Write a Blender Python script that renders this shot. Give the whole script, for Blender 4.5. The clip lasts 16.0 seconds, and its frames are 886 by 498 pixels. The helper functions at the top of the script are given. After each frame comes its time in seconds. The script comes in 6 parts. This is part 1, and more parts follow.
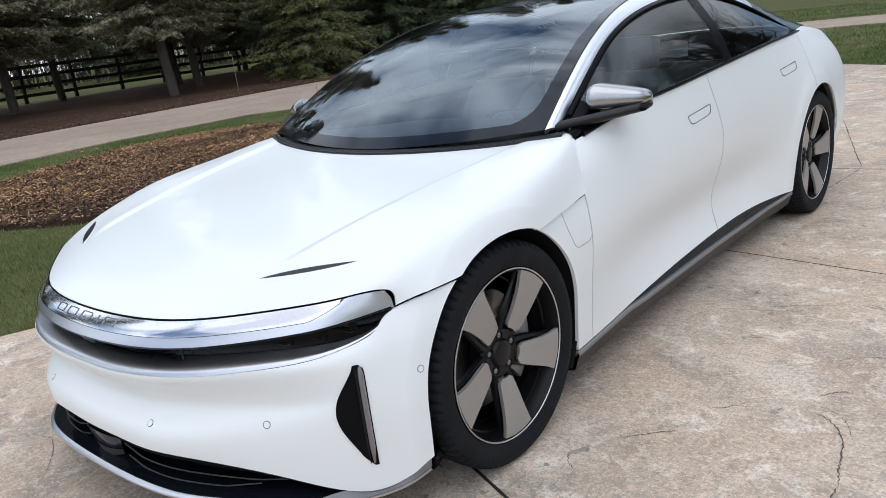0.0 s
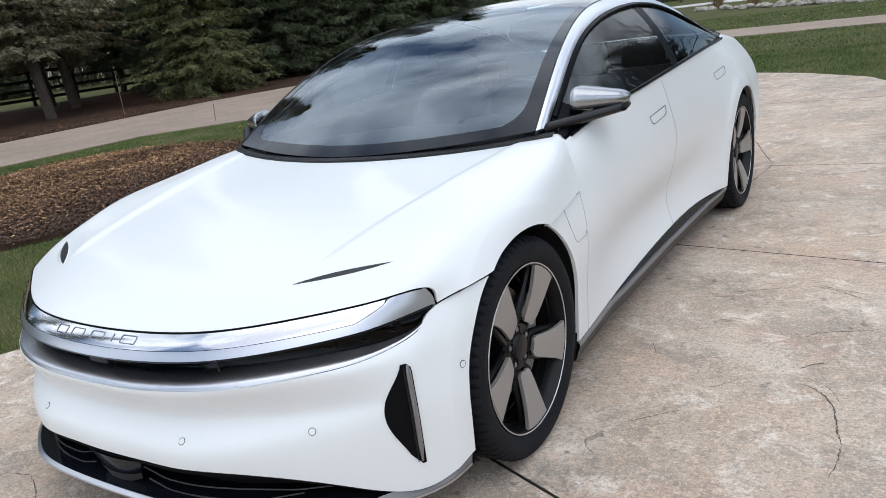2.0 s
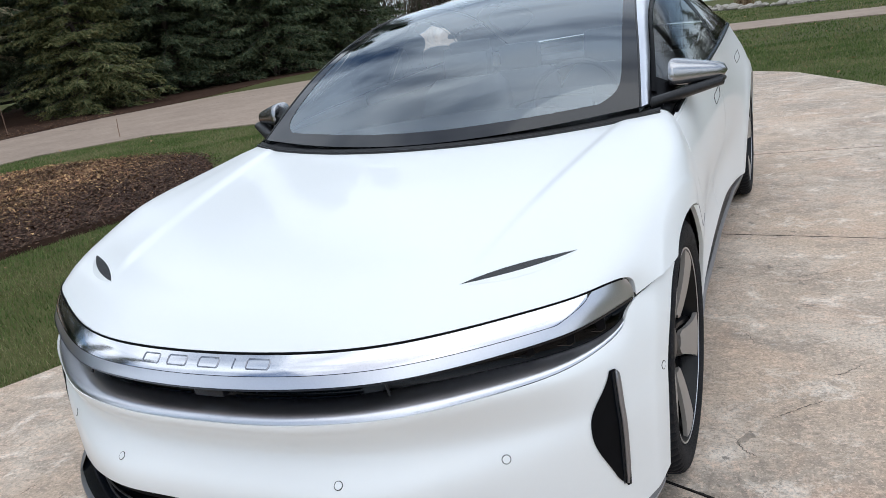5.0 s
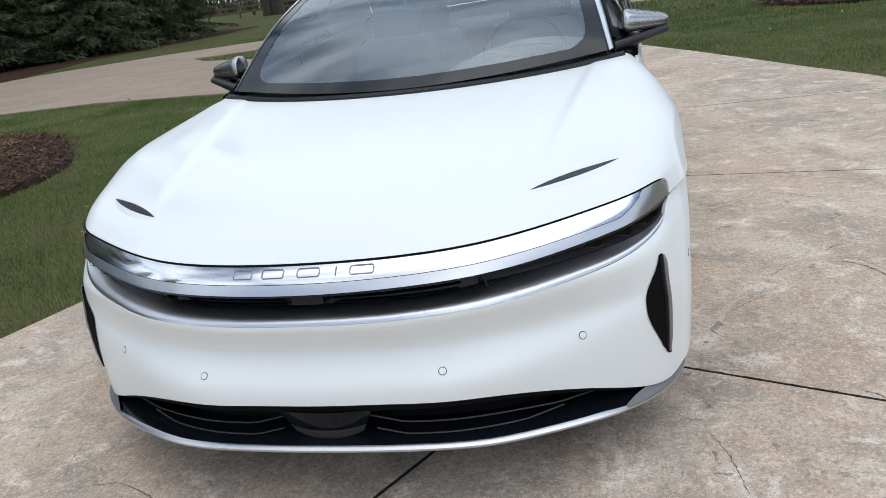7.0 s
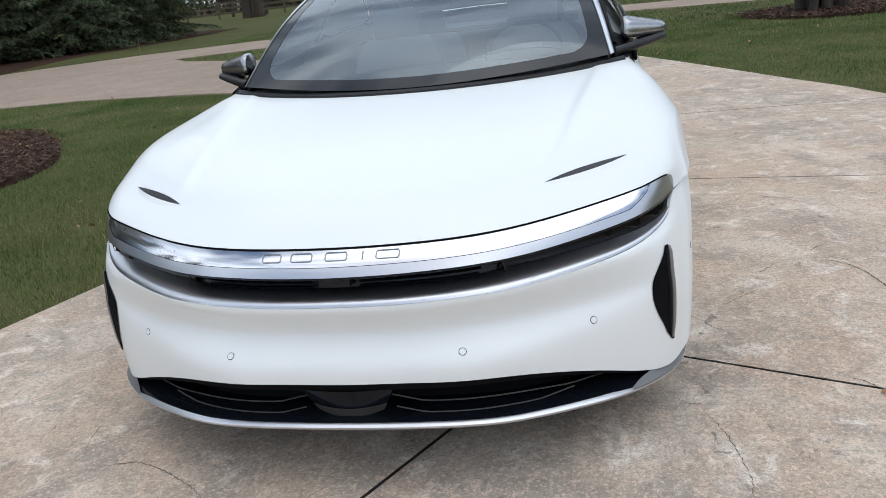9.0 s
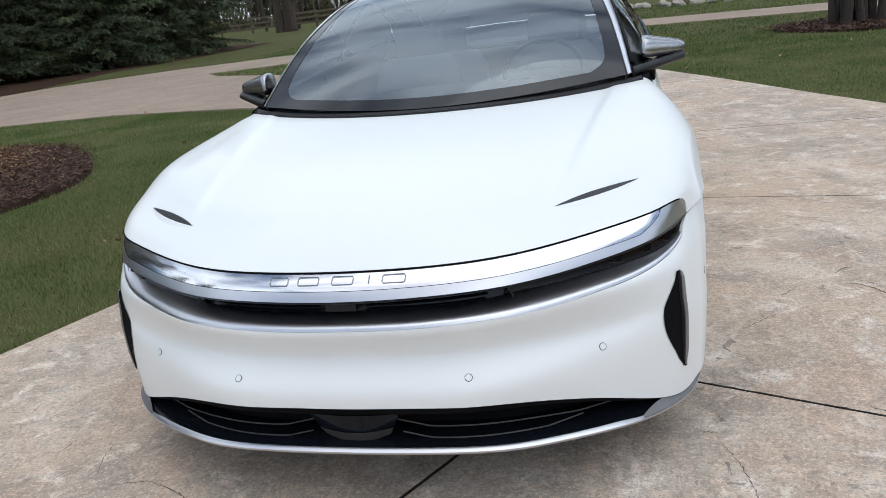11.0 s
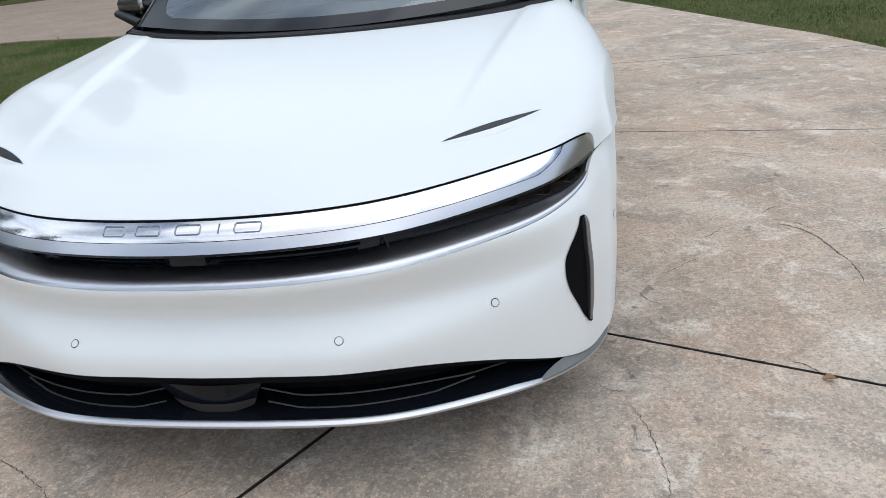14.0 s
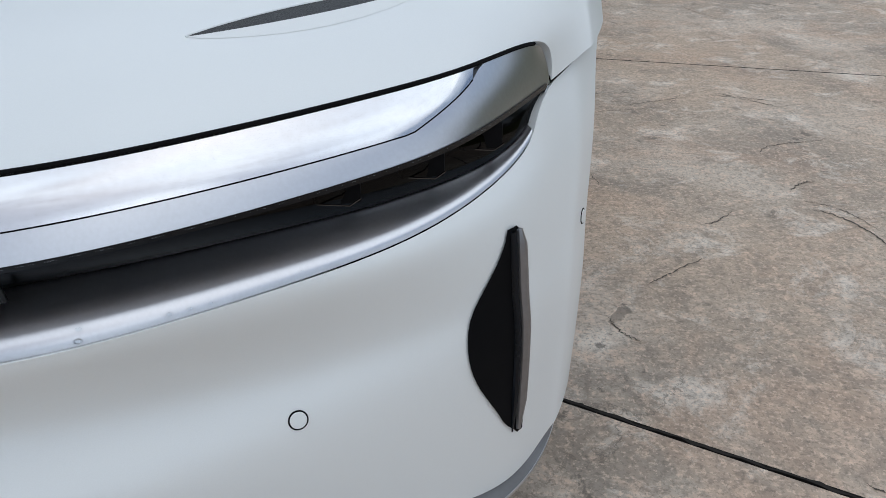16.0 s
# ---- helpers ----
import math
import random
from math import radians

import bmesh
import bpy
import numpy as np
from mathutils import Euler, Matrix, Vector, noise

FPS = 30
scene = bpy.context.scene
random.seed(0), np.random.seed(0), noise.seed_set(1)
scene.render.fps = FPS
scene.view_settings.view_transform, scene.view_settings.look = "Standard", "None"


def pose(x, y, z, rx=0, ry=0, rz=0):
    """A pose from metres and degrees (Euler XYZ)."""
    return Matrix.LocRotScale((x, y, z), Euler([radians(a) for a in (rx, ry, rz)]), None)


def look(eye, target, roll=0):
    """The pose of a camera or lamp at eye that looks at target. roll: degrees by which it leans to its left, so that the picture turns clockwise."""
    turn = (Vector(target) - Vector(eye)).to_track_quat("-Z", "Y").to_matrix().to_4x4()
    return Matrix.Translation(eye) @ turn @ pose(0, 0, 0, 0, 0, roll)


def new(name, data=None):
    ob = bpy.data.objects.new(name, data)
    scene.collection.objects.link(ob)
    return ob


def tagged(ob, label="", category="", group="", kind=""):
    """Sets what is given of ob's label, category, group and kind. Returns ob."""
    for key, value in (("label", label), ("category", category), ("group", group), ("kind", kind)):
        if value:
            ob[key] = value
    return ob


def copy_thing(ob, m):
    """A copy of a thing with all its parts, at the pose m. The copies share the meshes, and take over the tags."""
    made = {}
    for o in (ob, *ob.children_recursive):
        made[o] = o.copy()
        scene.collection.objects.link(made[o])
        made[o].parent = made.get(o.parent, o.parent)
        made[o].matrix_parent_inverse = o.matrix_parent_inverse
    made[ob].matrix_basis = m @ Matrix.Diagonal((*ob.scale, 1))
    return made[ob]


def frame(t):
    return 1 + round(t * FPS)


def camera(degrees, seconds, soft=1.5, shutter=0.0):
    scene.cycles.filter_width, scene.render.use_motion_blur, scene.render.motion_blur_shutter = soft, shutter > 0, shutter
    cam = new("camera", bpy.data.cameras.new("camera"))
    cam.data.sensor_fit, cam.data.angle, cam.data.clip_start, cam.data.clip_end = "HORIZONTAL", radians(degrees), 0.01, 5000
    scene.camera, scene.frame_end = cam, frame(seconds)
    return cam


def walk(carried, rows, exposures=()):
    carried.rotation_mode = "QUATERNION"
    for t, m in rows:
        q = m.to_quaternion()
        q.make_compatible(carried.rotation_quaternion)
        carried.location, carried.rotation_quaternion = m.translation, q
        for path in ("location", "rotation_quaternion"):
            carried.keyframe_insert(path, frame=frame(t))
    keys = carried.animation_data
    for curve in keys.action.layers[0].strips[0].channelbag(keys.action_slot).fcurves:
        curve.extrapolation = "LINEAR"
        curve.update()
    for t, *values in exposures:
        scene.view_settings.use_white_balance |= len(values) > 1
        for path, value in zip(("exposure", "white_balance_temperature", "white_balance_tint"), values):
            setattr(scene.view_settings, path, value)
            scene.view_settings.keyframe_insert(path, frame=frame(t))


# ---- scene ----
cam = camera(59.95, 16.0, 0.6)
# seconds, place in metres, Euler turn in degrees; the car's front axle is at y = 0, its nose at minus y
PATH = [
    (0, 2.233, -1.6466, 1.3232, 73.478, 7.244, 40.695),
    (0.5, 2.1234, -1.6505, 1.3134, 73.034, 8.014, 38.084),
    (1, 2.0728, -1.7102, 1.3155, 72.859, 8.438, 35.703),
    (1.5, 2.0157, -1.8212, 1.326, 73.035, 8.376, 33.59),
    (2, 1.9581, -1.9111, 1.3348, 73.568, 7.711, 32.055),
    (2.5, 1.9406, -1.9488, 1.3349, 74.118, 7.164, 31.274),
    (3, 1.9007, -1.9441, 1.3339, 74.482, 6.791, 30.931),
    (3.5, 1.7841, -1.8738, 1.3209, 74.554, 6.92, 30.324),
    (3.7, 1.7197, -1.842, 1.3243, 74.501, 7.044, 29.824),
    (5.8, 0.9475, -2.1215, 1.2596, 72.263, 8.657, 18.527),
    (6, 0.9035, -2.1587, 1.2583, 71.959, 8.614, 17.21),
    (6.5, 0.7834, -2.3169, 1.2583, 71.013, 8.235, 13.615),
    (7, 0.733, -2.4002, 1.2624, 70.33, 7.442, 10.884),
    (7.5, 0.6998, -2.4452, 1.2481, 70.04, 6.684, 9.54),
    (8, 0.6513, -2.4906, 1.2437, 70.053, 6.282, 9.233),
    (8.5, 0.6394, -2.5191, 1.2538, 70.231, 6.09, 9.247),
    (9, 0.6411, -2.5306, 1.2643, 70.623, 6.116, 9.427),
    (9.5, 0.6355, -2.5309, 1.2697, 71.218, 6.217, 9.96),
    (9.7, 0.637, -2.5347, 1.2671, 71.808, 6.165, 10.243),
    (11.8, 0.7208, -2.4834, 1.2921, 71.458, 6.642, 11.987),
    (12, 0.7114, -2.5055, 1.2848, 71.245, 6.683, 11.736),
    (12.5, 0.6975, -2.5201, 1.2703, 70.52, 6.725, 10.854),
    (13, 0.6928, -2.5179, 1.2588, 69.572, 6.548, 10.016),
    (13.5, 0.7348, -2.4088, 1.2341, 68.237, 6.04, 9.088),
    (14, 0.8109, -2.2112, 1.1978, 66.526, 5.335, 7.981),
    (14.5, 0.7937, -1.9461, 1.165, 64.744, 4.402, 7.165),
    (15, 0.8209, -1.7063, 1.119, 63.041, 3.228, 6.654),
    (15.5, 0.895, -1.4405, 1.0358, 61.418, 1.751, 6.545),
    (16, 0.8557, -1.2355, 0.906, 60.654, 0.768, 6.744),
]
EXPOSURES = [(0.0, 0.33, 6440, 9), (3.5, 0.32, 6420, 9), (7.0, 0.20, 6460, 7.5), (13.0, 0.20, 6500, 8.5), (14.5, 0.06, 6400, 7), (15.2, -0.14, 6360, 7), (16.0, -0.30, 6360, 7)]
walk(cam, [(t, pose(x, y, z, rx, ry, rz)) for t, x, y, z, rx, ry, rz in PATH], EXPOSURES)

# ---- world and light: bright broken overcast, no hard shadows ----
world = bpy.data.worlds.new("overcast_sky")
scene.world = world
world.use_nodes = True
wn, wl = world.node_tree.nodes, world.node_tree.links
wn.clear()
w_out = wn.new("ShaderNodeOutputWorld")
w_bg = wn.new("ShaderNodeBackground")
w_sky = wn.new("ShaderNodeTexSky")
w_sky.sky_type = "NISHITA"
w_sky.sun_disc = False
w_sky.sun_elevation = radians(70)
w_sky.sun_rotation = radians(150)
w_co = wn.new("ShaderNodeTexCoord")
w_map = wn.new("ShaderNodeMapping")
w_map.inputs["Scale"].default_value = (0.8, 1.9, 2.2)
w_noise = wn.new("ShaderNodeTexNoise")
w_noise.inputs["Scale"].default_value = 1.5
w_noise.inputs["Detail"].default_value = 4.0
w_noise.inputs["Roughness"].default_value = 0.55
w_noise.inputs["Distortion"].default_value = 0.3
w_cover = wn.new("ShaderNodeValToRGB")
w_cover.color_ramp.elements[0].color = (0.0, 0.0, 0.0, 1)
w_cover.color_ramp.elements[0].position = 0.385
w_cover.color_ramp.elements[1].position = 0.56
w_shade = wn.new("ShaderNodeValToRGB")
w_shade.color_ramp.elements[0].position = 0.35
w_shade.color_ramp.elements[0].color = (8.7, 9.9, 11.8, 1)
w_shade.color_ramp.elements[1].position = 0.75
w_shade.color_ramp.elements[1].color = (12.9, 13.5, 14.4, 1)
w_noise2 = wn.new("ShaderNodeTexNoise")
w_noise2.inputs["Scale"].default_value = 2.4
w_noise2.inputs["Detail"].default_value = 5.0
w_mix = wn.new("ShaderNodeMix")
w_mix.data_type = "RGBA"
wl.new(w_co.outputs["Generated"], w_map.inputs["Vector"])
wl.new(w_map.outputs["Vector"], w_noise.inputs["Vector"])
wl.new(w_map.outputs["Vector"], w_noise2.inputs["Vector"])
wl.new(w_noise.outputs["Fac"], w_cover.inputs["Fac"])
wl.new(w_noise2.outputs["Fac"], w_shade.inputs["Fac"])
wl.new(w_cover.outputs["Color"], w_mix.inputs["Factor"])
wl.new(w_sky.outputs["Color"], w_mix.inputs["A"])
wl.new(w_shade.outputs["Color"], w_mix.inputs["B"])
wl.new(w_mix.outputs["Result"], w_bg.inputs["Color"])
w_bg.inputs["Strength"].default_value = 0.10
wl.new(w_bg.outputs["Background"], w_out.inputs["Surface"])

sun = new("sun", bpy.data.lights.new("sun", "SUN"))
sun.data.energy = 0.7
sun.data.angle = radians(80)
sun.data.color = (1.0, 0.97, 0.92)
sun.matrix_world = look((1.75, -3.0, 10), (0, 0, 0))
scene.view_settings.exposure = 0.0

# ---- materials ----
def mat(name, base, rough=0.5, metal=0.0, coat=0.0, spec=0.5):
    m = bpy.data.materials.new(name)
    m.use_nodes = True
    b = m.node_tree.nodes["Principled BSDF"]
    b.inputs["Base Color"].default_value = (*base, 1)
    b.inputs["Roughness"].default_value = rough
    b.inputs["Metallic"].default_value = metal
    b.inputs["Coat Weight"].default_value = coat
    b.inputs["Coat Roughness"].default_value = 0.03
    b.inputs["Specular IOR Level"].default_value = spec
    return m


def vary(m, scales, amount, bump=0.0, bump_scale=200.0, rough_amount=0.0, tint=(0.5, 0.45, 0.4)):
    """Two or more scales of noise in the colour, and a fine relief."""
    n, l = m.node_tree.nodes, m.node_tree.links
    b = n["Principled BSDF"]
    base = tuple(b.inputs["Base Color"].default_value)
    co = n.new("ShaderNodeTexCoord")
    last = None
    for i, s in enumerate(scales):
        t = n.new("ShaderNodeTexNoise")
        t.inputs["Scale"].default_value = s
        t.inputs["Detail"].default_value = 6.0
        l.new(co.outputs["Object"], t.inputs["Vector"])
        ramp = n.new("ShaderNodeMapRange")
        ramp.inputs["From Min"].default_value = 0.3
        ramp.inputs["From Max"].default_value = 0.7
        l.new(t.outputs["Fac"], ramp.inputs["Value"])
        mix = n.new("ShaderNodeMix")
        mix.data_type = "RGBA"
        mix.inputs["A"].default_value = base
        mix.inputs["B"].default_value = tuple(c * (1 - amount * (1 - k)) for c, k in zip(base, tint)) + (1,)
        if last:
            l.new(last.outputs["Result"], mix.inputs["A"])
            mul = n.new("ShaderNodeMix")
            mul.data_type = "RGBA"
            mul.blend_type = "MULTIPLY"
            mul.inputs["Factor"].default_value = 1.0
            l.new(last.outputs["Result"], mul.inputs["A"])
            mul.inputs["B"].default_value = tuple(1 - amount * (1 - k) for k in tint) + (1,)
            l.new(mul.outputs["Result"], mix.inputs["B"])
        l.new(ramp.outputs["Result"], mix.inputs["Factor"])
        last = mix
        if i == 0 and rough_amount:
            rr = n.new("ShaderNodeMapRange")
            r0 = b.inputs["Roughness"].default_value
            rr.inputs["To Min"].default_value = max(0.02, r0 - rough_amount)
            rr.inputs["To Max"].default_value = min(1.0, r0 + rough_amount)
            l.new(t.outputs["Fac"], rr.inputs["Value"])
            l.new(rr.outputs["Result"], b.inputs["Roughness"])
    l.new(last.outputs["Result"], b.inputs["Base Color"])
    if bump:
        t = n.new("ShaderNodeTexNoise")
        t.inputs["Scale"].default_value = bump_scale
        t.inputs["Detail"].default_value = 8.0
        l.new(co.outputs["Object"], t.inputs["Vector"])
        bp = n.new("ShaderNodeBump")
        bp.inputs["Strength"].default_value = bump
        bp.inputs["Distance"].default_value = 0.01
        l.new(t.outputs["Fac"], bp.inputs["Height"])
        l.new(bp.outputs["Normal"], b.inputs["Normal"])
    return m


def glass(name, tint, ior=1.5, rough=0.0, sheen=(1, 1, 1)):
    """A thin pane: what is behind shows through in its tint, and it mirrors by Fresnel."""
    m = bpy.data.materials.new(name)
    m.use_nodes = True
    n, l = m.node_tree.nodes, m.node_tree.links
    n.clear()
    out = n.new("ShaderNodeOutputMaterial")
    tr = n.new("ShaderNodeBsdfTransparent")
    tr.inputs["Color"].default_value = (*tint, 1)
    gl = n.new("ShaderNodeBsdfGlossy")
    gl.inputs["Roughness"].default_value = rough
    gl.inputs["Color"].default_value = (*sheen, 1)
    fr = n.new("ShaderNodeFresnel")
    fr.inputs["IOR"].default_value = ior
    mx = n.new("ShaderNodeMixShader")
    l.new(fr.outputs["Fac"], mx.inputs["Fac"])
    l.new(tr.outputs["BSDF"], mx.inputs[1])
    l.new(gl.outputs["BSDF"], mx.inputs[2])
    l.new(mx.outputs["Shader"], out.inputs["Surface"])
    return m


PAINT = vary(mat("pearl_white_paint", (0.85, 0.868, 0.863), 0.40, 0.0, 0.35, 0.35), (1.3, 900.0), 0.05, 0.0, rough_amount=0.04)
SILVER = vary(mat("satin_silver", (0.66, 0.67, 0.71), 0.30, 1.0), (3.0, 260.0), 0.10, rough_amount=0.05)
POLISH = vary(mat("polished_silver", (0.74, 0.75, 0.785), 0.10, 1.0), (2.0, 120.0), 0.08, rough_amount=0.04)
CAPSILVER = vary(mat("brushed_mirror_silver", (0.46, 0.465, 0.48), 0.26, 1.0), (3.0, 260.0), 0.12, rough_amount=0.05)
LEDGE = vary(mat("satin_grey_ledge", (0.30, 0.295, 0.30), 0.42, 0.6), (3.0, 150.0), 0.15, rough_amount=0.06)
ROCKER = vary(mat("dark_grey_rocker", (0.020, 0.020, 0.021), 0.45, 0.2), (3.0, 150.0), 0.2, rough_amount=0.06)
CORNER = vary(mat("grey_bumper_corner", (0.20, 0.20, 0.205), 0.5, 0.3), (3.0, 150.0), 0.15, rough_amount=0.06)
GUN = vary(mat("dark_satin_silver", (0.30, 0.30, 0.32), 0.35, 0.9), (3.0, 150.0), 0.15, rough_amount=0.06)
GLOSSBLACK = vary(mat("gloss_black_trim", (0.006, 0.008, 0.012), 0.14, 0.0, 0.0, 0.22), (4.0, 90.0), 0.3, rough_amount=0.05)
SATINBLACK = vary(mat("satin_black_plastic", (0.008, 0.008, 0.0092), 0.36, spec=0.35), (5.0, 300.0), 0.3, 0.15, 700.0)
FRAMEBLACK = vary(mat("black_window_frame", (0.003, 0.003, 0.0036), 0.25, spec=0.05), (5.0, 120.0), 0.3)
SLATGREY = vary(mat("dark_grey_slat", (0.06, 0.056, 0.056), 0.4, 0.2), (6.0, 90.0), 0.2)
DARK = vary(mat("black_cavity", (0.005, 0.005, 0.006), 0.8, spec=0.1), (5.0, 40.0), 0.3)
RAILSILVER = vary(mat("satin_rail_silver", (0.78, 0.79, 0.83), 0.30, 1.0), (2.0, 120.0), 0.06, rough_amount=0.04)
RUBBER = vary(mat("tyre_rubber", (0.013, 0.0145, 0.018), 0.7, spec=0.15), (9.0, 160.0), 0.35, 0.25, 420.0, 0.1)
BLADE = vary(mat("warm_grey_aero_insert", (0.36, 0.335, 0.31), 0.42, 0.35), (6.0, 300.0), 0.10, rough_amount=0.06)
RIMBLACK = vary(mat("gloss_black_alloy", (0.006, 0.0065, 0.008), 0.30, 0.0, 0.03, 0.22), (8.0, 100.0), 0.3, rough_amount=0.08)
STEEL = vary(mat("brake_steel", (0.34, 0.33, 0.32), 0.38, 1.0), (14.0, 120.0), 0.25, rough_amount=0.1)
CALIPER = vary(mat("caliper_silver", (0.42, 0.41, 0.40), 0.45, 0.5), (10.0, 90.0), 0.2)
WINDSCREEN = glass("windscreen_glass", (0.82, 0.90, 0.94), 2.5, 0.0, (0.85, 0.93, 1.0))
CANOPY = glass("tinted_roof_glass", (0.70, 0.74, 0.78), 1.9)
FRONTGLASS = glass("clear_side_glass", (0.50, 0.56, 0.55), 1.6)
SIDEGLASS = glass("tinted_side_glass", (0.10, 0.12, 0.13), 1.5)
LENS = glass("smoked_lamp_lens", (0.035, 0.052, 0.070), 1.25)
FRIT = vary(mat("black_glass_border", (0.007, 0.008, 0.012), 0.05, 0.0, 0.0, 0.45), (5.0, 80.0), 0.2)
DASH = vary(mat("grey_dash_leather", (0.165, 0.172, 0.18), 0.6), (6.0, 60.0), 0.15)
CARD = vary(mat("grey_door_lining", (0.09, 0.09, 0.095), 0.6), (6.0, 60.0), 0.2)
SEATM = vary(mat("grey_seat_leather", (0.15, 0.157, 0.165), 0.55), (10.0, 60.0), 0.15)
LAMPIN = mat("lamp_reflector", (0.09, 0.09, 0.095), 0.2, 1.0)
SHIELD = vary(mat("underbody_shield", (0.005, 0.005, 0.005), 0.9), (4.0, 60.0), 0.3)
LETTER = mat("brushed_emblem_silver", (0.30, 0.31, 0.34), 0.25, 1.0)


def concrete(name, k, warm=(1.0, 1.0, 1.0)):
    m = mat(name, (0.40, 0.36, 0.31), 0.85, spec=0.3)
    n, l = m.node_tree.nodes, m.node_tree.links
    b = n["Principled BSDF"]
    geo = n.new("ShaderNodeNewGeometry")
    pos = geo.outputs["Position"]

    def tex(scale, detail=6.0, rough=0.6, dist=0.0):
        t = n.new("ShaderNodeTexNoise")
        t.inputs["Scale"].default_value = scale
        t.inputs["Detail"].default_value = detail
        t.inputs["Roughness"].default_value = rough
        t.inputs["Distortion"].default_value = dist
        l.new(pos, t.inputs["Vector"])
        return t.outputs["Fac"]

    def ramp(src, lo, hi):
        r = n.new("ShaderNodeMapRange")
        r.inputs["From Min"].default_value = lo
        r.inputs["From Max"].default_value = hi
        l.new(src, r.inputs["Value"])
        return r.outputs["Result"]

    def mix(fac, a, bcol, most=1.0):
        x = n.new("ShaderNodeMix")
        x.data_type = "RGBA"
        if most < 1:
            m_ = n.new("ShaderNodeMath")
            m_.operation = "MULTIPLY"
            m_.inputs[1].default_value = most
            l.new(fac, m_.inputs[0])
            fac = m_.outputs["Value"]
        l.new(fac, x.inputs["Factor"])
        for key, val in (("A", a), ("B", bcol)):
            if isinstance(val, tuple):
                x.inputs[key].default_value = (*(k * q * h for q, h in zip(val, warm)), 1)
            else:
                l.new(val, x.inputs[key])
        return x.outputs["Result"]

    c = mix(ramp(tex(0.7, 4.0, 0.55, 0.2), 0.40, 0.60), (0.47, 0.395, 0.325), (0.34, 0.31, 0.275))
    c = mix(ramp(tex(1.7, 10.0, 0.66, 0.4), 0.47, 0.62), c, (0.60, 0.555, 0.50), 0.75)
    c = mix(ramp(tex(2.9, 10.0, 0.70, 0.5), 0.50, 0.62), c, (0.24, 0.22, 0.20), 0.65)
    c = mix(ramp(tex(2.2, 8.0, 0.68, 0.6), 0.51, 0.62), c, (0.49, 0.365, 0.285), 0.5)
    c = mix(ramp(tex(5.5, 10.0, 0.72, 0.6), 0.54, 0.64), c, (0.72, 0.70, 0.66), 0.75)
    c = mix(ramp(tex(15.0, 9.0, 0.72, 0.5), 0.50, 0.62), c, (0.27, 0.235, 0.205), 0.45)
    c = mix(ramp(tex(21.0, 9.0, 0.72, 0.3), 0.52, 0.62), c, (0.66, 0.54, 0.45), 0.55)
    c = mix(ramp(tex(60.0, 5.0, 0.7), 0.50, 0.60), c, (0.19, 0.17, 0.15), 0.42)
    c = mix(ramp(tex(85.0, 4.0, 0.7), 0.54, 0.61), c, (0.76, 0.65, 0.55), 0.45)
    c = mix(ramp(tex(140.0, 2.0, 0.6), 0.55, 0.64), c, (0.14, 0.125, 0.11), 0.4)
    # dark pits and flecks, thick in some places and rare in others
    fleck = n.new("ShaderNodeMath")
    fleck.operation = "MULTIPLY"
    l.new(ramp(tex(12.0, 8.0, 0.66, 0.6), 0.615, 0.65), fleck.inputs[0])
    l.new(ramp(tex(1.4, 4.0, 0.6), 0.42, 0.58), fleck.inputs[1])
    c = mix(fleck.outputs["Value"], c, (0.13, 0.12, 0.11), 0.7)
    # hairline cracks
    v = n.new("ShaderNodeTexVoronoi")
    v.feature = "DISTANCE_TO_EDGE"
    v.inputs["Scale"].default_value = 0.55
    wob = n.new("ShaderNodeTexNoise")
    wob.inputs["Scale"].default_value = 2.2
    wob.inputs["Detail"].default_value = 8.0
    wob.inputs["Roughness"].default_value = 0.65
    l.new(pos, wob.inputs["Vector"])
    add = n.new("ShaderNodeVectorMath")
    add.operation = "MULTIPLY_ADD"
    l.new(wob.outputs["Color"], add.inputs[0])
    add.inputs[1].default_value = (0.9, 0.9, 0.0)
    l.new(pos, add.inputs[2])
    flat = n.new("ShaderNodeVectorMath")
    flat.operation = "MULTIPLY"
    flat.inputs[1].default_value = (1, 1, 0)
    l.new(add.outputs["Vector"], flat.inputs[0])
    l.new(flat.outputs["Vector"], v.inputs["Vector"])
    line = n.new("ShaderNodeMapRange")
    line.inputs["From Min"].default_value = 0.0004
    line.inputs["From Max"].default_value = 0.0020
    line.inputs["To Min"].default_value = 1.0
    line.inputs["To Max"].default_value = 0.0
    l.new(v.outputs["Distance"], line.inputs["Value"])
    gate = ramp(tex(1.3, 4.0), 0.52, 0.66)
    mul = n.new("ShaderNodeMath")
    mul.operation = "MULTIPLY"
    l.new(line.outputs["Result"], mul.inputs[0])
    l.new(gate, mul.inputs[1])
    c = mix(mul.outputs["Value"], c, (0.11, 0.10, 0.09), 0.55)
    l.new(c, b.inputs["Base Color"])
    bp = n.new("ShaderNodeBump")
    bp.inputs["Strength"].default_value = 0.55
    bp.inputs["Distance"].default_value = 0.004
    l.new(tex(70.0, 8.0, 0.75), bp.inputs["Height"])
    l.new(bp.outputs["Normal"], b.inputs["Normal"])
    return m


